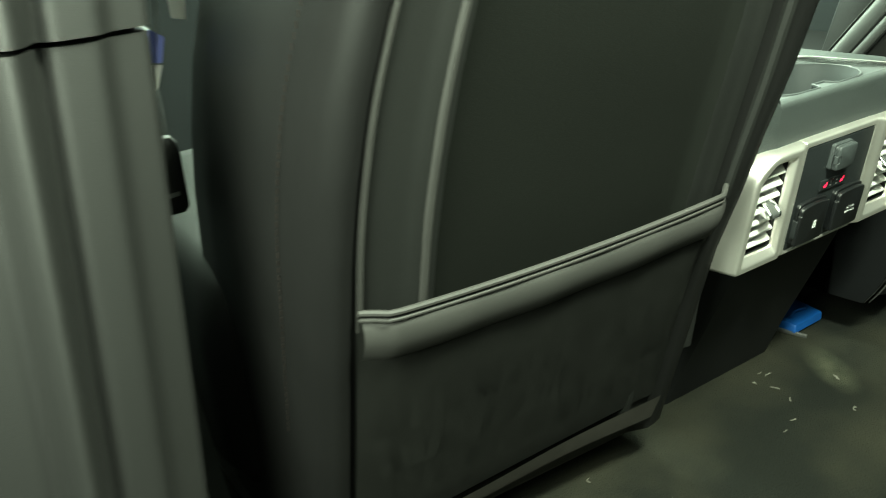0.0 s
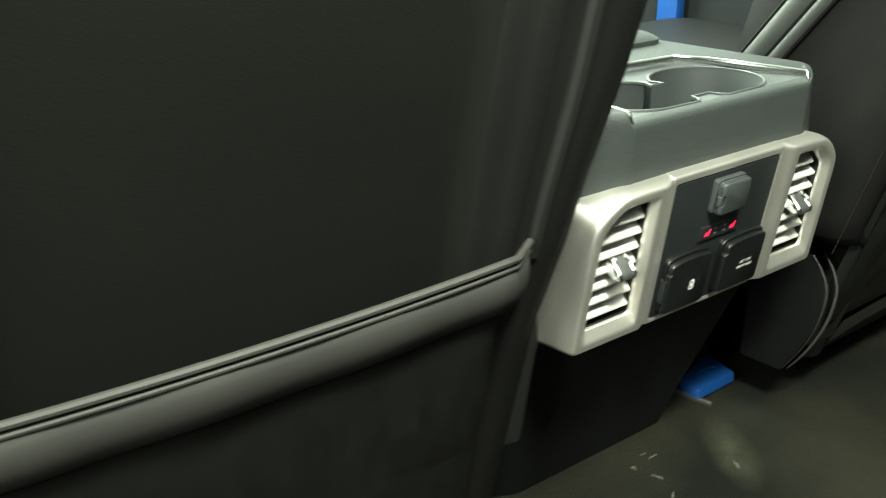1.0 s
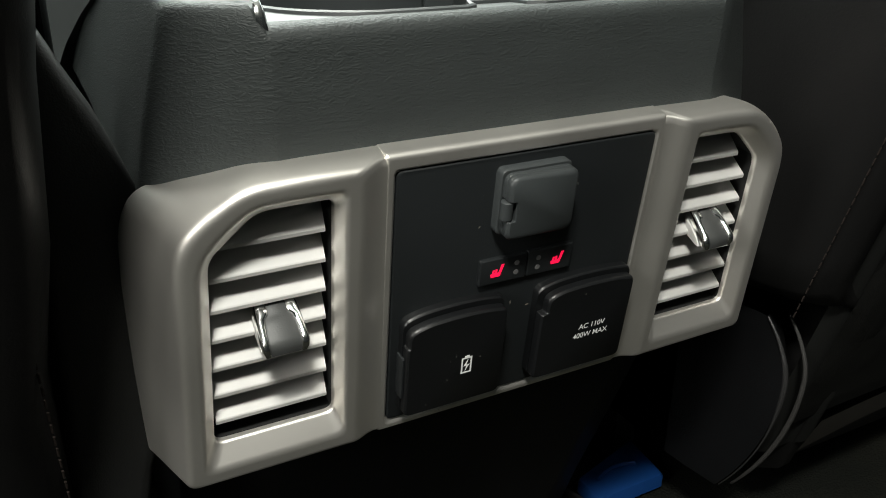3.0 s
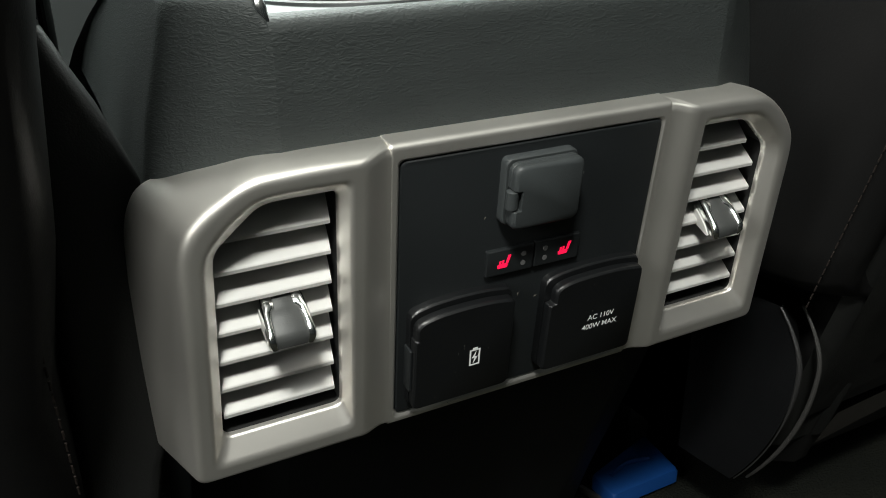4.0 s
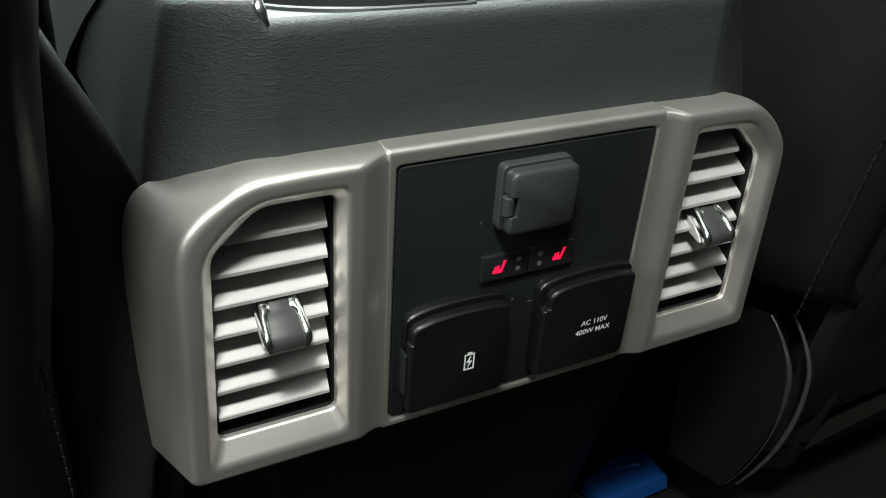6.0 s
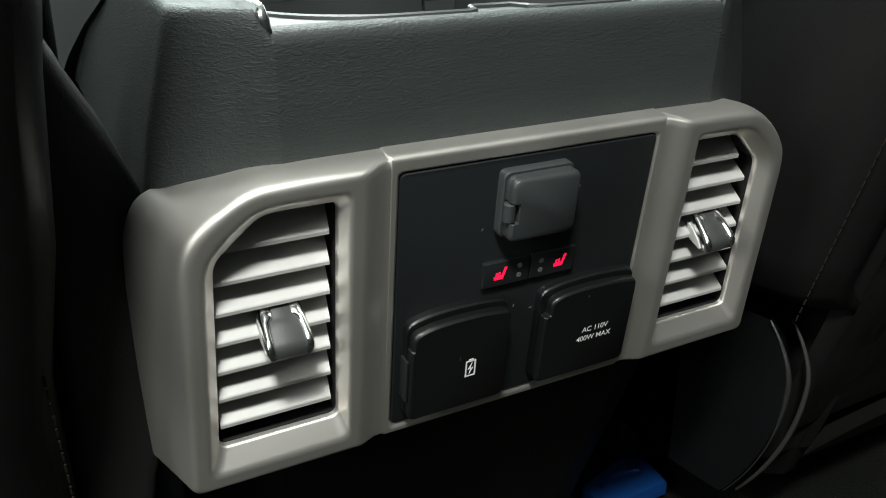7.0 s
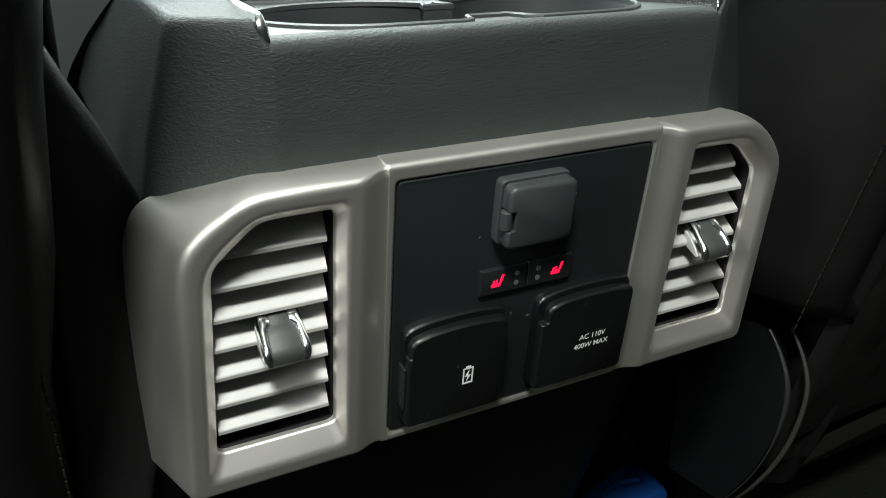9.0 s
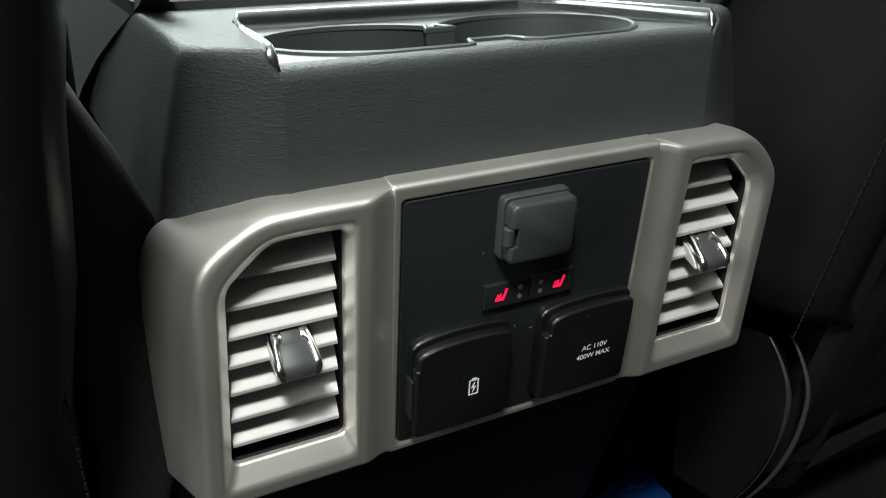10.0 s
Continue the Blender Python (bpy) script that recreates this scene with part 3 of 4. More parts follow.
# hinged flaps over the lower sockets
def flap(u0, u1, label, name, step):
    top = -6.2
    def outline(g, d, notch=0.0):
        h = max(g, 0)
        p = [(u0 + h, -55.8 + h), (u1 - h, -55.8 + h), (u1 - h, top - 2.0 - g), (lerp(u0, u1, 0.75), top - 0.2 - g), (lerp(u0, u1, 0.45), top - g), (lerp(u0, u1, 0.2), top - 0.9 - g), (u0 + h + notch, top - 3.4 - g), (u0 + h + notch, top - 11.4), (u0 + h, top - 12.0)]
        return [Vector((q.x, d, q.y)) for q in round_poly(p, [3, 3, 3, 8, 8, 4, 4, 0.6, 0.6], 4)]
    bm = bmesh.new()
    face_loft(bm, [outline(-2.8, 1.9), outline(-2.8, -1.7), outline(-2.0, -2.5)], [0.7], cap0=True, cap1=True)
    base = part(name, bm, M_DOOR, console, label)
    bm = bmesh.new()
    face_loft(bm, [outline(0.3, -2.9, step), outline(0.3, -6.4, step), outline(1.2, -7.4, step)], [0.9], cap0=True, cap1=True)
    part("lid", bm, M_DOOR, base)
    if step > 1.0:
        return base
    bm = bmesh.new()
    face_loft(bm, [rr_rect(u0 - 0.9, u0 + 0.4, -46, -24, 1.0, 0.5), rr_rect(u0 - 0.9, u0 + 0.4, -46, -24, -4.6, 0.5), rr_rect(u0 - 0.6, u0 + 0.1, -45.6, -24.4, -5.0, 0.3)], cap1=True)
    part("hinge", bm, M_PANEL, base)
    return base


usb = flap(-58.5, -9.5, "glossy black flap with a white battery symbol", "charging_port_flap", 0.8)
ac = flap(8.4, 60.5, "glossy black flap with white outlet lettering", "outlet_flap", 3.0)
D_PRINT = -7.55


def flat(bm, pts, d=D_PRINT, thick=0.12):
    loft(bm, [[fv(u, v, d) for u, v in pts], [fv(u, v, d + thick) for u, v in pts]], cap0=True, cap1=True)


bm = bmesh.new()
bu, bv = -28.9, -33.8
for x0, x1, z0, z1 in ((-2.6, 2.6, -4.8, -4.1), (-2.6, 2.6, 3.2, 3.9), (-2.6, -1.9, -4.1, 3.2), (1.9, 2.6, -4.1, 3.2), (-1.2, 1.2, 3.9, 4.8)):
    flat(bm, [(bu + x0, bv + z0), (bu + x1, bv + z0), (bu + x1, bv + z1), (bu + x0, bv + z1)])
flat(bm, [(bu + 0.7, bv + 2.8), (bu - 1.5, bv - 0.9), (bu - 0.1, bv - 0.7)])
flat(bm, [(bu - 0.7, bv - 3.8), (bu + 1.5, bv - 0.1), (bu + 0.1, bv - 0.3)])
part("battery_symbol", bm, M_PRINT, usb, "white charging battery symbol", smooth=False)


def lettering(text, u, v, size, parent):
    cu = bpy.data.curves.new("lettering", "FONT")
    cu.body, cu.size, cu.align_x, cu.align_y = text, size, "CENTER", "CENTER"
    cu.offset = size * 0.010
    cu.space_character = 0.98
    tmp = new("lettering", cu)
    me = bpy.data.meshes.new_from_object(tmp)
    bpy.data.objects.remove(tmp)
    bpy.data.curves.remove(cu)
    me.transform(Matrix.Translation(fv(u, v, D_PRINT)) @ Matrix.Rotation(LEAN_A + math.pi / 2, 4, "X"))
    me.materials.clear()
    me.materials.append(M_PRINT)
    ob = new("lettering", me)
    ob.parent = parent
    return tagged(ob, "white printed lettering")


lettering("AC 110V", 38.9, -30.7, 0.0041, ac)
lettering("400W MAX", 38.9, -35.8, 0.0041, ac)


# ---- front seats ----
def seat_y(z):
    return -0.015 - 0.27 * (z - 0.42) + 0.10 * max(0.0, z - 0.75) ** 2


def taper(z):
    """The outer side draws in towards the top."""
    return 0.020 * smoothstep(0.46, 0.68, z)


def build_seat(name, s, label, dx=0.0):
    """A front seat; s is -1 for the driver side, which is built as it stands, 1 for its mirror image."""
    seat = thing(name, pose(s * 0.43, 0.2, FLOOR), label, "car seat", group="front seats")
    inv = seat.matrix_world.inverted()

    def w(x, y, z):
        if s < 0:
            # the outer side of the driver seat is turned away
            f = max(0.0, min(1.2, (-0.25 - x) / 0.35))
            x, y, z = x + 0.017 * f, y + 0.026 * f, z - 0.052 * f * max(0.0, 0.69 - z) * smoothstep(0.07, 0.15, z)
        return inv @ Vector((-s * x + dx, y, z))

    zs = [0.10, 0.13, 0.17, 0.22, 0.25, 0.262, 0.274, 0.288, 0.31, 0.34, 0.40, 0.46, 0.52, 0.58, 0.64, 0.70, 0.76, 0.82, 0.88, 0.92, 0.945, 0.955]
    # backrest: closed horizontal sections with rear bolsters
    bm = bmesh.new()
    rings = []
    for z in zs:
        k = 1 - 0.55 * smoothstep(0.86, 0.957, z)
        nar = 0.10 * smoothstep(0.55, 0.95, z)
        y = seat_y(z) + 0.02 * smoothstep(0.90, 0.957, z)
        xl, xr = -0.680 + nar + taper(z), -0.1755 - nar - 0.060 * (1 - smoothstep(0.255, 0.285, z))
        corner = 0.0
        if s < 0:
            corner = lerp(-0.016, 0.0, smoothstep(0.33, 0.44, z)) + 0.014 * smoothstep(0.44, 0.56, z)
            xr = -0.1755 + corner - 0.10 * smoothstep(0.60, 0.95, z)
        prof = [(-0.618, 0.0), (-0.630, -0.009), (-0.642, -0.006), (-0.651, 0.008), (-0.6555, 0.030), (-0.658, 0.075), (-0.657, 0.14), (-0.650, 0.19), (-0.632, 0.205), (-0.60, 0.17), (-0.43, 0.110),
                (-0.26, 0.170), (-0.205, 0.205), (-0.180, 0.19), (-0.171, 0.14), (-0.170, 0.075), (-0.174, 0.038), (-0.182, 0.014), (-0.190, 0.003), (-0.205, -0.005), (-0.220, -0.004), (-0.232, 0.002)]
        if s < 0:
            prof = prof[:6] + [(-0.657, 0.19), (-0.650, 0.26), (-0.632, 0.28)] + prof[9:13] + [(-0.184, 0.19), (-0.173, 0.14), (-0.170, 0.075), (-0.1715, 0.030), (-0.1745, 0.008), (-0.180, -0.003), (-0.192, -0.006), (-0.206, -0.007), (-0.232, 0.002)]
        ring = []
        for x, dy in prof:
            t = (x + 0.680) / 0.510
            ring.append(w(lerp(xl, xr, t), y + dy * (k if dy > 0.05 else 1), z))
        rings.append(ring)
    loft(bm, rings, cap0=True, cap1=True)
    part("backrest", bm, M_LEATHER, seat, "black leather backrest", sharp=70)

    # rear panel with a sunken middle
    xs = [-0.622, -0.614, -0.600, -0.585, -0.575, -0.566, -0.560, -0.554, -0.548, -0.540, -0.50, -0.44, -0.38, -0.32, -0.296, -0.290, -0.284, -0.278, -0.272, -0.262, -0.25, -0.238, -0.228]
    rows = []
    for z in zs[1:-3]:
        nar = 0.10 * smoothstep(0.55, 0.95, z)
        row = []
        for x in xs:
            t = (x + 0.680) / 0.510
            xx = lerp(-0.680 + nar + taper(z), -0.170 - nar, t)
            dip = 0.003 * smoothstep(-0.556, -0.545, x) * (1 - smoothstep(-0.285, -0.272, x))
            roll = -0.006 * math.exp(-((x + 0.565) / 0.007) ** 2) - 0.006 * math.exp(-((x + 0.276) / 0.007) ** 2)
            edge = 0.006 * (1 - smoothstep(-0.622, -0.612, x)) + 0.006 * smoothstep(-0.236, -0.228, x)
            row.append(w(xx, seat_y(z) - 0.003 + dip + roll + edge, z))
        rows.append(row)
    bm = bmesh.new()
    loft(bm, [row[8:18] for row in rows], closed=False)
    part("back_panel", bm, M_BACK, seat, "matte black rear panel", sharp=70)
    for a, b in ((0, 9), (17, 23)):
        bm = bmesh.new()
        loft(bm, [row[a:b] for row in rows], closed=False)
        part("back_strip", bm, M_STRIP, seat, "black vinyl strip beside the rear panel", sharp=70)

    # rolled seams down the rear
    for x, r0 in ((-0.563, 0.0040), (-0.617, 0.0026), (-0.219, 0.0055)):
        bm = bmesh.new()
        pts = []
        for k in range(36):
            z = lerp(0.405, 0.86, k / 35)
            nar = 0.10 * smoothstep(0.55, 0.95, z)
            xx = lerp(-0.680 + nar + taper(z), -0.170 - nar, (x + 0.680) / 0.510)
            if x > -0.3:
                xx = x + 0.006 * smoothstep(0.42, 0.54, z) - 0.10 * smoothstep(0.60, 0.95, z)
            pts.append(w(xx, seat_y(z) - (0.003 if x > -0.3 else 0.007 if r0 > 0.003 else 0.005), z))
        tube(bm, pts, r0, 8)
        part("rolled_seam", bm, M_STRIP if x > -0.3 else M_SEAM, seat, "rolled black leather seam")

    # map pocket
    def pocket_top(x):
        t = (x + 0.616) / 0.388
        return 0.421 - 0.008 * math.sin(math.pi * min(1, max(0, t))) ** 0.7 - 0.004 * t

    bm = bmesh.new()
    rows = []
    for v in (0.0, 0.02, 0.05, 0.10, 0.13, 0.16, 0.3, 0.5, 0.7, 0.85, 0.95, 1.0):
        row = []
        for i in range(33):
            x = lerp(-0.619, -0.226 - 0.012 * smoothstep(0.12, 0.35, v), i / 32)
            z = lerp(pocket_top(x), 0.164 - 0.004 * (i / 32), v)
            inside = smoothstep(0, 0.06, i / 32) * (1 - smoothstep(0.95, 1, i / 32))
            out = 0.004 + 0.012 * inside * (1 - v)
            out += 0.0012 * math.sin(9 * x + 14 * v) * inside
            row.append(w(x, seat_y(z) - out - 0.003, z))
        rows.append(row)
    loft(bm, rows, closed=False)
    bmesh.ops.solidify(bm, geom=bm.faces[:], thickness=0.002)
    part("map_pocket", bm, M_POCKET, seat, "black vinyl map pocket", sharp=70)
    for dz, r in ((0.0015, 0.0026), (-0.0042, 0.0018)):
        bm = bmesh.new()
        pts = []
        for i in range(41):
            x = lerp(-0.619, -0.226, i / 40)
            z = pocket_top(x) + dz
            inside = smoothstep(0, 0.06, i / 40) * (1 - smoothstep(0.95, 1, i / 40))
            pts.append(w(x, seat_y(z) - 0.007 - 0.013 * inside - (0.001 if dz < 0 else 0), z))
        tube(bm, pts, r)
        part("pocket_piping", bm, M_SEAM, seat, "rolled black piping")
    bm = bmesh.new()
    rows = []
    for v in range(11):
        row = []
        for i in range(41):
            x = lerp(-0.617, -0.228, i / 40)
            z = pocket_top(x) - 0.006 - 0.036 * v / 10
            inside = smoothstep(0, 0.06, i / 40) * (1 - smoothstep(0.95, 1, i / 40))
            out = 0.0085 + 0.0120 * inside * (1 - 0.22 * v / 10) + 0.0060 * math.sin(math.pi * v / 10) ** 0.7
            row.append(w(x, seat_y(z) - out + 0.0008 * math.sin(60 * x), z))
        rows.append(row)
    loft(bm, rows, closed=False)
    part("pocket_hem", bm, M_SEAM, seat, "padded black leather pocket hem", sharp=70)
    # hem under the pocket
    bm = bmesh.new()
    rows = []
    for v in range(5):
        row = []
        for i in range(21):
            x = lerp(-0.622, -0.232 if s < 0 else -0.267, i / 20)
            z = lerp(0.166 - 0.006 * (i / 20), 0.150 - 0.026 * (i / 20), v / 4)
            row.append(w(x, seat_y(z) - 0.013 + 0.004 * v / 4 - 0.002 * math.sin(22 * x), z))
        rows.append(row)
    loft(bm, rows, closed=False)
    bmesh.ops.solidify(bm, geom=bm.faces[:], thickness=0.003)
    part("hem", bm, M_HEM, seat, "grey hem strip under the pocket")

    # stitched seams along the bolsters
    for x, dy in ((-0.6578, 0.047), (-0.1935, 0.0035 if s < 0 else 0.0015)):
        bm = bmesh.new()
        z = 0.295 if s < 0 else 0.270
        while z < 0.80:
            nar = 0.10 * smoothstep(0.55, 0.95, z)
            t = (x + 0.680) / 0.510
            xx = lerp(-0.680 + nar + taper(z), -0.170 - nar, t)
            a, b = w(xx, seat_y(z) + dy, z), w(xx, seat_y(z + 0.0042) + dy, z + 0.0042)
            tube(bm, [a, b], 0.0005, 5)
            z += 0.0062
        tagged(part("stitching", bm, M_THREAD, seat, "brown stitched seam"), kind="stuff")

    # front edge of the bolster: raised panels, painted paler as lit, between dark piped lines
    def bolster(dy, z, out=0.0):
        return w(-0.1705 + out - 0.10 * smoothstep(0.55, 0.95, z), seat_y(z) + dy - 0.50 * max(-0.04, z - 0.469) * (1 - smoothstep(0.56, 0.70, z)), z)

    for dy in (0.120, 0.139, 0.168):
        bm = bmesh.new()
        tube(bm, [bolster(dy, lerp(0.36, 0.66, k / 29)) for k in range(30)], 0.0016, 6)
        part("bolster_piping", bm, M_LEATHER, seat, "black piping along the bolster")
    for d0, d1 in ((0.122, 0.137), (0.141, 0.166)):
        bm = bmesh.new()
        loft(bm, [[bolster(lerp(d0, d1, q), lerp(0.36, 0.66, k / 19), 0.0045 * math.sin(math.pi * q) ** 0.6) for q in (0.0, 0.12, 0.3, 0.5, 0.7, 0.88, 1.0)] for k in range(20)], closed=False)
        part("bolster_panel", bm, M_SIDE, seat, "padded black leather bolster panel, painted paler as lit")
    # curved side shield on the inboard side, bare on the passenger seat alone
    if s > 0:
        def rim(a):
            """The curved rear edge of the side shield: depth and height, from top to bottom."""
            return 0.030 + 0.021 * max(0.0, 1 - a / 0.27) ** 2 + 0.040 * max(0.0, (a - 0.27) / 0.73) ** 1.9, lerp(0.256, 0.104, a)

        bm = bmesh.new()
        tube(bm, [w(-0.203 - 0.004 * k / 28, rim(k / 28)[0] + 0.001, rim(k / 28)[1]) for k in range(29)], [0.0005 + 0.0014 * math.exp(-((k / 28 - 0.26) / 0.22) ** 2) for k in range(29)], 8)
        part("edge_bead", bm, M_SHIELD, seat, "glossy curved plastic edge")
        bm = bmesh.new()
        tube(bm, [w(-0.2225 + 0.003 * k / 28, rim(k / 28)[0], rim(k / 28)[1] - 0.003) for k in range(29)], [0.0010 + 0.0008 * math.sin(math.pi * k / 28) for k in range(29)], 8)
        part("seat_rim", bm, M_SEAM, seat, "rounded black seat edge beside the shield")
        bm = bmesh.new()
        rows = []
        for k in range(29):
            y, z = rim(k / 28)
            rows.append([w(-0.228, y + 0.022, z), w(-0.215, y + 0.012, z), w(-0.208, y + 0.004, z), w(-0.204, y + 0.002, z), w(-0.200, y + 0.03, z), w(-0.198, 0.12, z), w(-0.198, 0.30, z), w(-0.215, 0.36, z)])
        loft(bm, rows, closed=False)
        bmesh.ops.solidify(bm, geom=bm.faces[:], thickness=0.003)
        part("side_shield", bm, M_LOWER, seat, "black plastic side shield")

    # cushion
    bm = bmesh.new()
    rr = []
    for z, g in ((0.16, 0.02), (0.20, 0.0), (0.33, 0.0), (0.38, 0.012), (0.395, 0.04)):
        rr.append([w(p.x, p.y, z) for p in round_poly([(-0.685 + g, 0.16 + g), (-0.185 - g, 0.16 + g), (-0.185 - g, 0.68 - g), (-0.685 + g, 0.68 - g)], 0.05, 5)])
    loft(bm, rr, cap0=True, cap1=True)
    part("cushion", bm, M_LEATHER, seat, "black leather seat cushion", sharp=70)
    bm = bmesh.new()
    loft(bm, [[w(p.x, p.y, z) for p in round_poly([(-0.64, 0.20 - g), (-0.26, 0.20 - g), (-0.26, 0.26), (-0.64, 0.26)], 0.012, 3)] for z, g in ((FLOOR + 0.004, 0.0), (0.10, 0.004), (0.19, 0.018))], cap0=True, cap1=True)
    part("base_valance", bm, M_LOWER, seat, "black plastic valance under the seat")
    # frame legs
    for x in (-0.64, -0.23):
        bm = bmesh.new()
        box(bm, -0.012, 0.012, -0.25, 0.25, 0.0, 0.12, 0.004)
        ob = part("seat_rail", bm, M_STEEL, seat, "steel seat rail")
        ob.location = w(x, 0.45, FLOOR)
    return seat


driver = build_seat("driver_seat", -1, "black leather driver seat with rear map pocket")
passenger = build_seat("passenger_seat", 1, "black leather passenger seat seen from behind", 0.018)

# plastic recliner cover standing up beside the console
bm = bmesh.new()
rr = []
for z, x0, x1 in ((0.16, -0.198, -0.176), (0.24, -0.194, -0.160), (0.275, -0.191, -0.146), (0.30, -0.190, -0.139), (0.34, -0.188, -0.1435), (0.366, -0.187, -0.1495), (0.388, -0.1865, -0.1575), (0.404, -0.186, -0.1655), (0.419, -0.186, -0.1715), (0.425, -0.186, -0.1765)):
    rr.append([driver.matrix_world.inverted() @ Vector((p.x, p.y + 0.5 * max(0.0, z - 0.365), z + FLOOR)) for p in round_poly([(x0, 0.05), (x1, 0.046), (x1, 0.09), (x0, 0.10)], 0.006, 3)])
loft(bm, rr, cap0=True, cap1=True)
part("recliner_cover", bm, M_COVER, driver, "dark grey plastic recliner cover")

# seat belt hanging along the pillar
belt = thing("seat_belt", pose(-0.69, 0.24, FLOOR), "dark seat belt with a black buckle, chrome plate and folded label", "seat belt")
TO_BELT = belt.matrix_world.inverted()


def webbing(pts, width, turns, mat, label):
    """A strip of webbing along the points, turned about its length by the angles given."""
    rows = []
    n = 24
    for i in range(n + 1):
        f = i / n * (len(pts) - 1)
        k = min(int(f), len(pts) - 2)
        c = Vector(pts[k]).lerp(Vector(pts[k + 1]), smoothstep(0, 1, f - k) * 0.5 + (f - k) * 0.5)
        a = radians(lerp(turns[k], turns[k + 1], f - k))
        d = Vector((math.cos(a), math.sin(a), 0)) * width / 2
        rows.append([TO_BELT @ (c + d * q) for q in (-1, -0.92, -0.4, 0.4, 0.92, 1)])
    bm = bmesh.new()
    loft(bm, rows, closed=False)
    bmesh.ops.solidify(bm, geom=bm.faces[:], thickness=0.0016)
    return part("webbing", bm, mat, belt, label)


webbing([(-0.600, 0.236, 1.22), (-0.622, 0.237, 0.80), (-0.640, 0.238, 0.615), (-0.652, 0.239, 0.55), (-0.659, 0.240, 0.49)], 0.046, [70, 80, 82, 72, 50], M_WEB, "dark belt webbing")
# lower strands in the paler copy, standing in for light on them
webbing([(-0.676, 0.240, 0.50), (-0.689, 0.240, 0.445), (-0.692, 0.240, 0.405), (-0.697, 0.240, 0.345), (-0.700, 0.240, 0.20), (-0.700, 0.240, FLOOR + 0.01)], 0.022, [10, 35, -15, 30, 10, 0], M_WEBLIT, "grey belt webbing, painted paler as if catching the light")
webbing([(-0.668, 0.236, 0.46), (-0.682, 0.236, 0.405), (-0.684, 0.236, 0.363), (-0.686, 0.236, 0.319), (-0.684, 0.236, 0.26), (-0.678, 0.236, 0.16), (-0.672, 0.236, FLOOR + 0.01)], 0.019, [30, -10, 25, -20, 20, 10, 0], M_WEBLIT, "grey belt webbing, painted paler as if catching the light")
bm = bmesh.new()
rings = []
for z, hw, hd in ((0.440, 0.011, 0.006), (0.445, 0.0145, 0.0085), (0.492, 0.0155, 0.0095), (0.504, 0.0145, 0.0085), (0.509, 0.011, 0.006)):
    rings.append([TO_BELT @ Vector((-0.661 + p.x, 0.236 + p.y, z)) for p in round_poly([(-hw, -hd), (hw, -hd), (hw, hd), (-hw, hd)], 0.004, 3)])
loft(bm, rings, cap0=True, cap1=True)
part("buckle", bm, M_COVER, belt, "black plastic buckle")
bm = bmesh.new()
loft(bm, [[TO_BELT @ Vector((-0.660 + p.x, y, 0.459 + p.y + 0.1 * p.x)) for p in round_poly([(-0.0065, -0.002), (0.0065, -0.002), (0.0065, 0.002), (-0.0065, 0.002)], 0.0005, 2)] for y in (0.2275, 0.2255)], cap0=True, cap1=True)
part("latch_plate", bm, M_CHROME, belt, "small chrome latch plate", smooth=False)
for mat, label, quad in (
        (M_VIOLET, "violet blue half of the belt label", ((-0.673, 0.621), (-0.657, 0.611), (-0.663, 0.577), (-0.678, 0.588))),
        (M_LABEL, "white half of the belt label", ((-0.678, 0.5865), (-0.6635, 0.5755), (-0.670, 0.544), (-0.684, 0.548))),
        (M_VIOLET, "violet blue half of the belt label", ((-0.651, 0.601), (-0.638, 0.592), (-0.644, 0.5715), (-0.658, 0.5735))),
        (M_LABEL, "white half of the belt label", ((-0.6585, 0.572), (-0.644, 0.570), (-0.652, 0.552), (-0.666, 0.537))),
        (M_LABEL, "folded white end of the belt label", ((-0.684, 0.547), (-0.673, 0.543), (-0.669, 0.515), (-0.680, 0.517))),
        (M_LABEL, "folded white end of the belt label", ((-0.629, 0.634), (-0.612, 0.630), (-0.616, 0.603), (-0.629, 0.606)))):
    bm = bmesh.new()
    outline = round_poly(quad, 0.0018, 2)
    loft(bm, [[TO_BELT @ Vector((p.x, y + 0.15 * abs(p.x + 0.650), p.y)) for p in outline] for y in (0.2320, 0.2312)], cap0=True, cap1=True)
    part("label", bm, mat, belt, label, smooth=False)

# blue plastic cap on the rail end behind the console
rail = thing("rail_end_cap", pose(0.206, 0.161, FLOOR), "bright blue plastic cap on a steel seat rail end", "cap")
bm = bmesh.new()
P = [(-0.036, 0.006), (0.038, 0.027), (0.035, -0.021), (-0.034, -0.022)]
rr = []
for z0, g in ((0.004, 0.0), (0.014, 0.0), (0.0165, 0.002)):
    rr.append([Vector((p.x, p.y, z0 + 0.06 * (p.y + 0.03))) for p in round_poly([(x * (1 - g * 20), y * (1 - g * 20)) for x, y in P], 0.003, 3)])
loft(bm, rr, cap0=True, cap1=True)
part("cap", bm, M_BLUE, rail)
bm = bmesh.new()
tube(bm, [Vector((-0.022 + 0.010 * k, -0.002 + 0.006 * math.sin(0.8 * k), 0.0185 + 0.0008 * k)) for k in range(5)], 0.0022, 6)
part("ridge", bm, M_BLUE, rail)
bm = bmesh.new()
box(bm, -0.002, 0.002, -0.026, 0.026, 0.0, 0.006, 0.001)
ob = part("steel_edge", bm, M_STEEL, rail, "bare steel edge")
ob.matrix_local = pose(-0.034, -0.012, 0.0, 0, 0, 17)

# blue plastic strip standing by the far door
strip = thing("plastic_strip", pose(0.755, 0.745, FLOOR), "bright blue plastic strip standing by the passenger door", "strip")
bm = bmesh.new()
box(bm, -0.012, 0.012, -0.026, 0.026, 0.0, 0.70, 0.004)
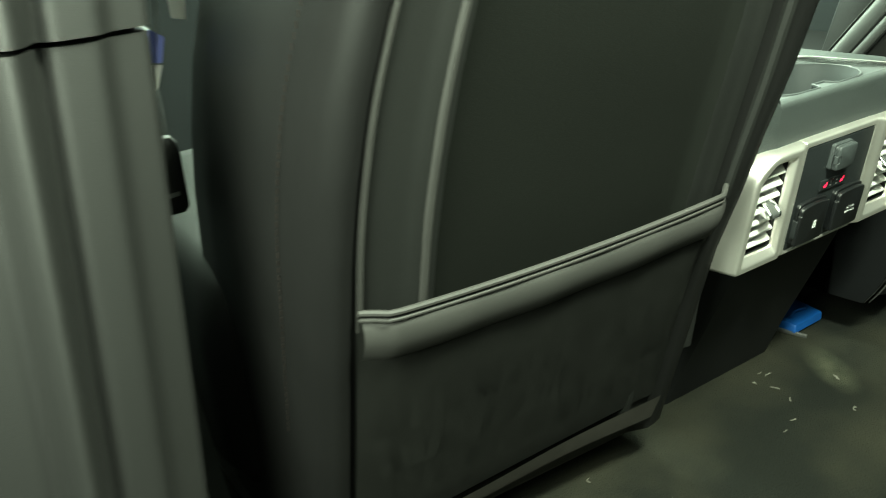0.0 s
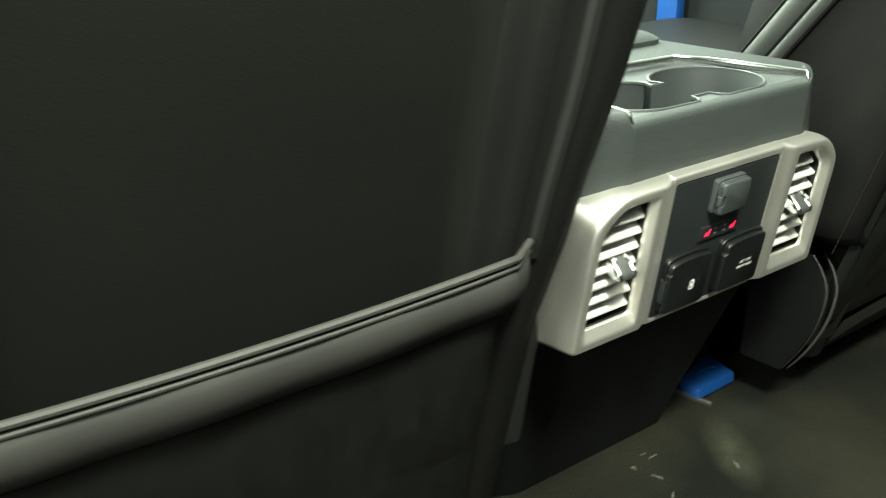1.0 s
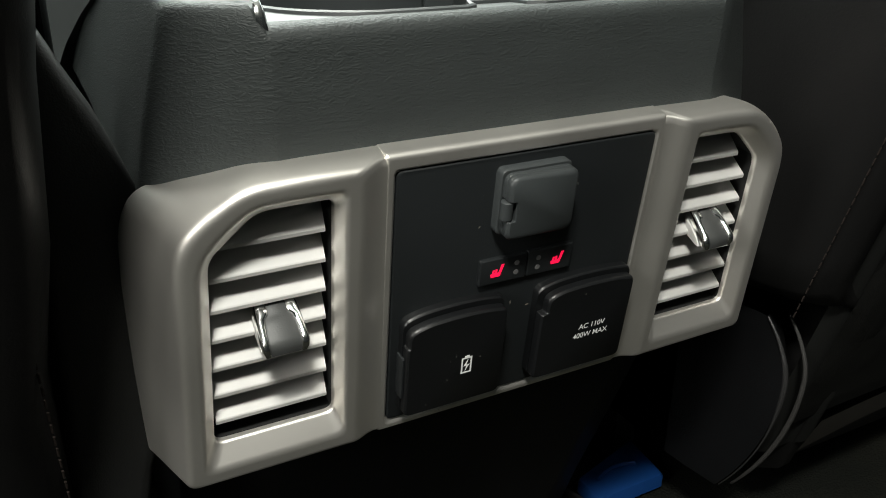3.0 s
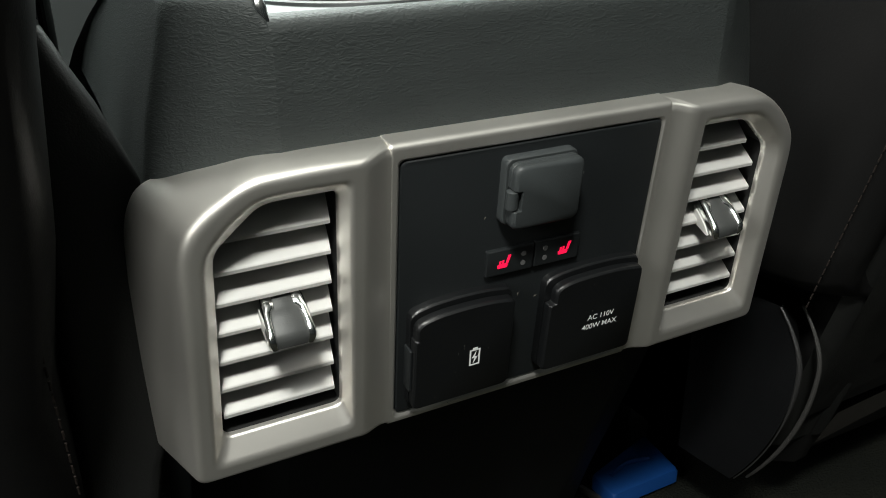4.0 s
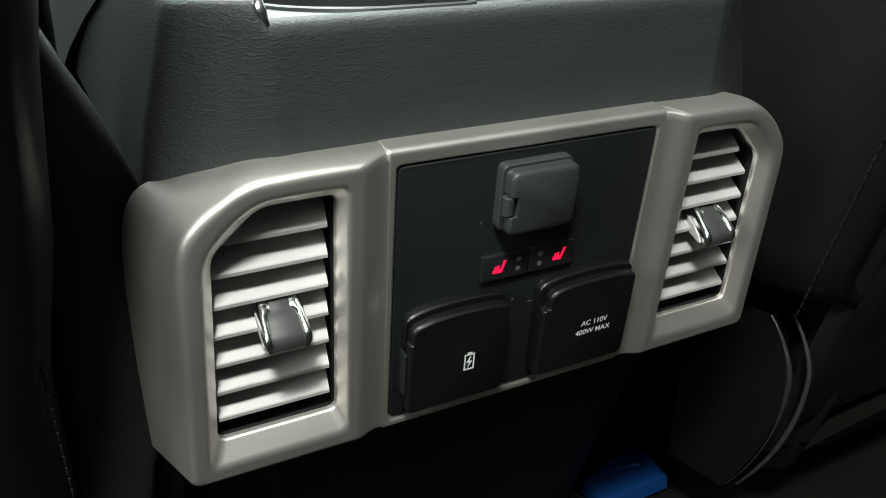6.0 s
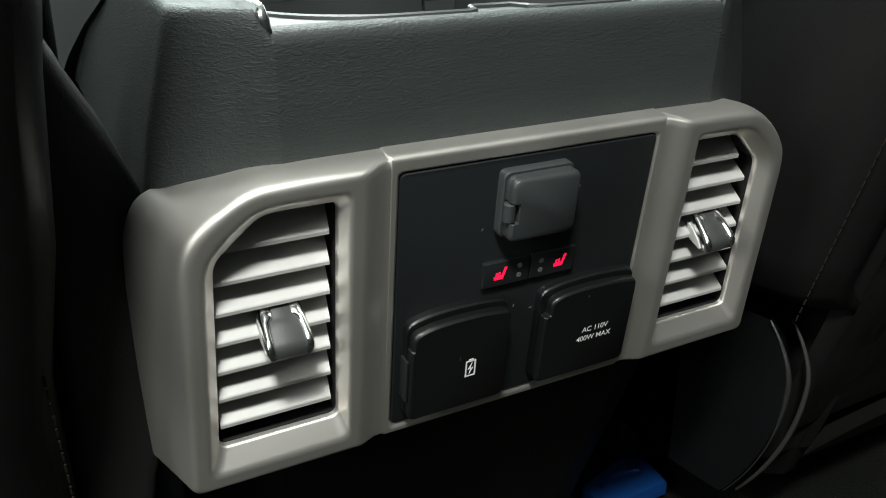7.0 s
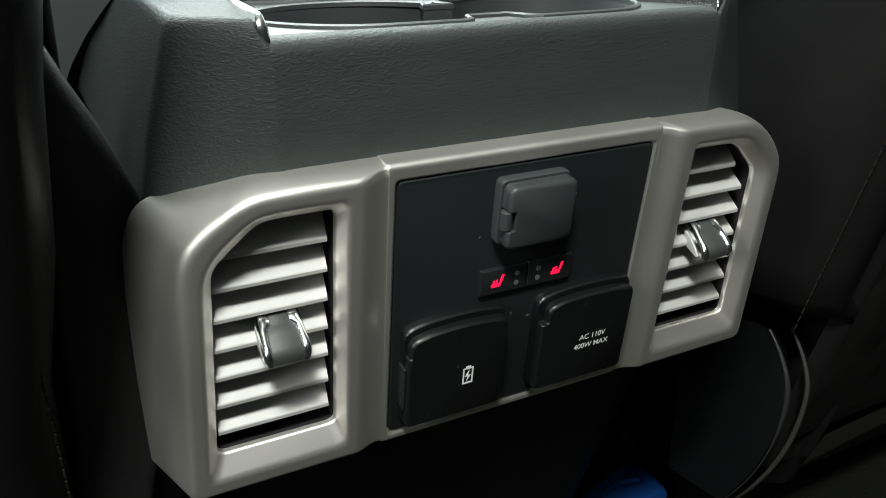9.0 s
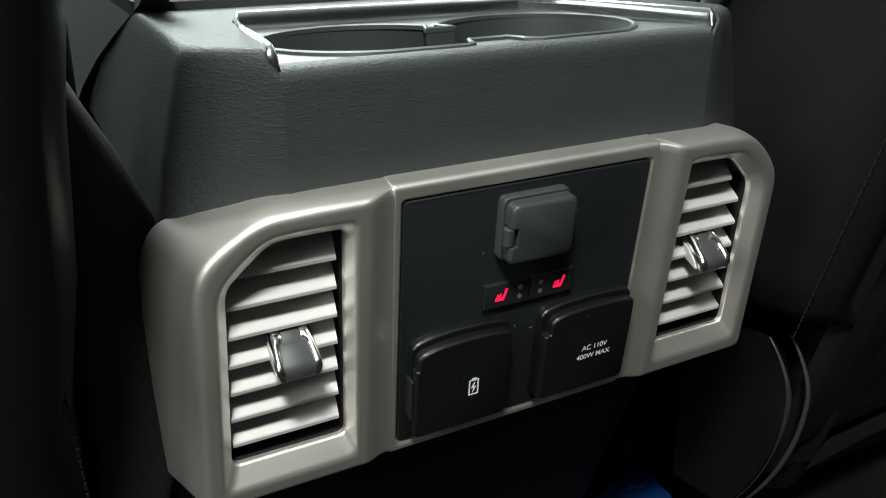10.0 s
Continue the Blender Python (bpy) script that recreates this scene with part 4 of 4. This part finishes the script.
part("sheet", bm, M_BLUE, strip)

# lint on the carpet
rng = random.Random(4)
for x, y in ((0.042, 0.108), (0.045, 0.098), (0.033, 0.066), (-0.009, 0.013), (-0.037, 0.006), (-0.283, 0.137), (-0.294, 0.087), (0.019, 0.100), (0.020, 0.040), (0.112, 0.030), (0.070, -0.020)):
    bm = bmesh.new()
    pts = [Vector((0, 0, 0.0015))]
    a = rng.uniform(0, 6.28)
    for i in range(4):
        a += rng.uniform(-1.2, 1.2)
        pts.append(pts[-1] + Vector((math.cos(a), math.sin(a), rng.uniform(-0.1, 0.25))) * rng.uniform(0.0012, 0.0038))
    tube(bm, pts, [0.0004, rng.uniform(0.0005, 0.0016), rng.uniform(0.0005, 0.0014), 0.0008, 0.0004], 5)
    ob = finish("lint", bm, M_DEBRIS)
    ob.location = (x, y, FLOOR)
    tagged(ob, "pale scrap of lint on the carpet", "lint", "lint scraps")

# fine dust on the control panel and flaps
rng = random.Random(11)
dust = bmesh.new()
for k in range(30):
    u, v = rng.uniform(-60, 60), rng.uniform(-58, 58)
    if k < 4:
        u, v = ((-3.5, -13.0), (17.3, 49.0), (-24.0, 30.0), (6.0, -16.5))[k]
    on_flap = v < -10 and (-56 < u < -12 or 12 < u < 58)
    d = -7.45 if on_flap else 1.65
    if -21 < u < 17 and 25 < v < 58 or -24 < u < 27 and -1 < v < 15 or v < -2 and not on_flap and k > 3:
        continue
    size = rng.uniform(0.10, 0.22) if k > 3 else rng.uniform(0.45, 0.7)
    a = rng.uniform(0, 3.1)
    pts = [(u + size * math.cos(a + q) * (1.6 if q in (0, 3.14) else 0.7), v + size * math.sin(a + q) * (1.6 if q in (0, 3.14) else 0.7)) for q in (0, 1.2, 3.14, 4.5)]
    loft(dust, [[fv(x, z, d) for x, z in pts], [fv(x, z, d - 0.12) for x, z in pts]], cap0=True, cap1=True)
ob = finish("dust", dust, M_DEBRIS, smooth=False)
ob.matrix_world = console.matrix_world.copy()
tagged(ob, "pale dust specks scattered on the control panel", "dust", kind="stuff")
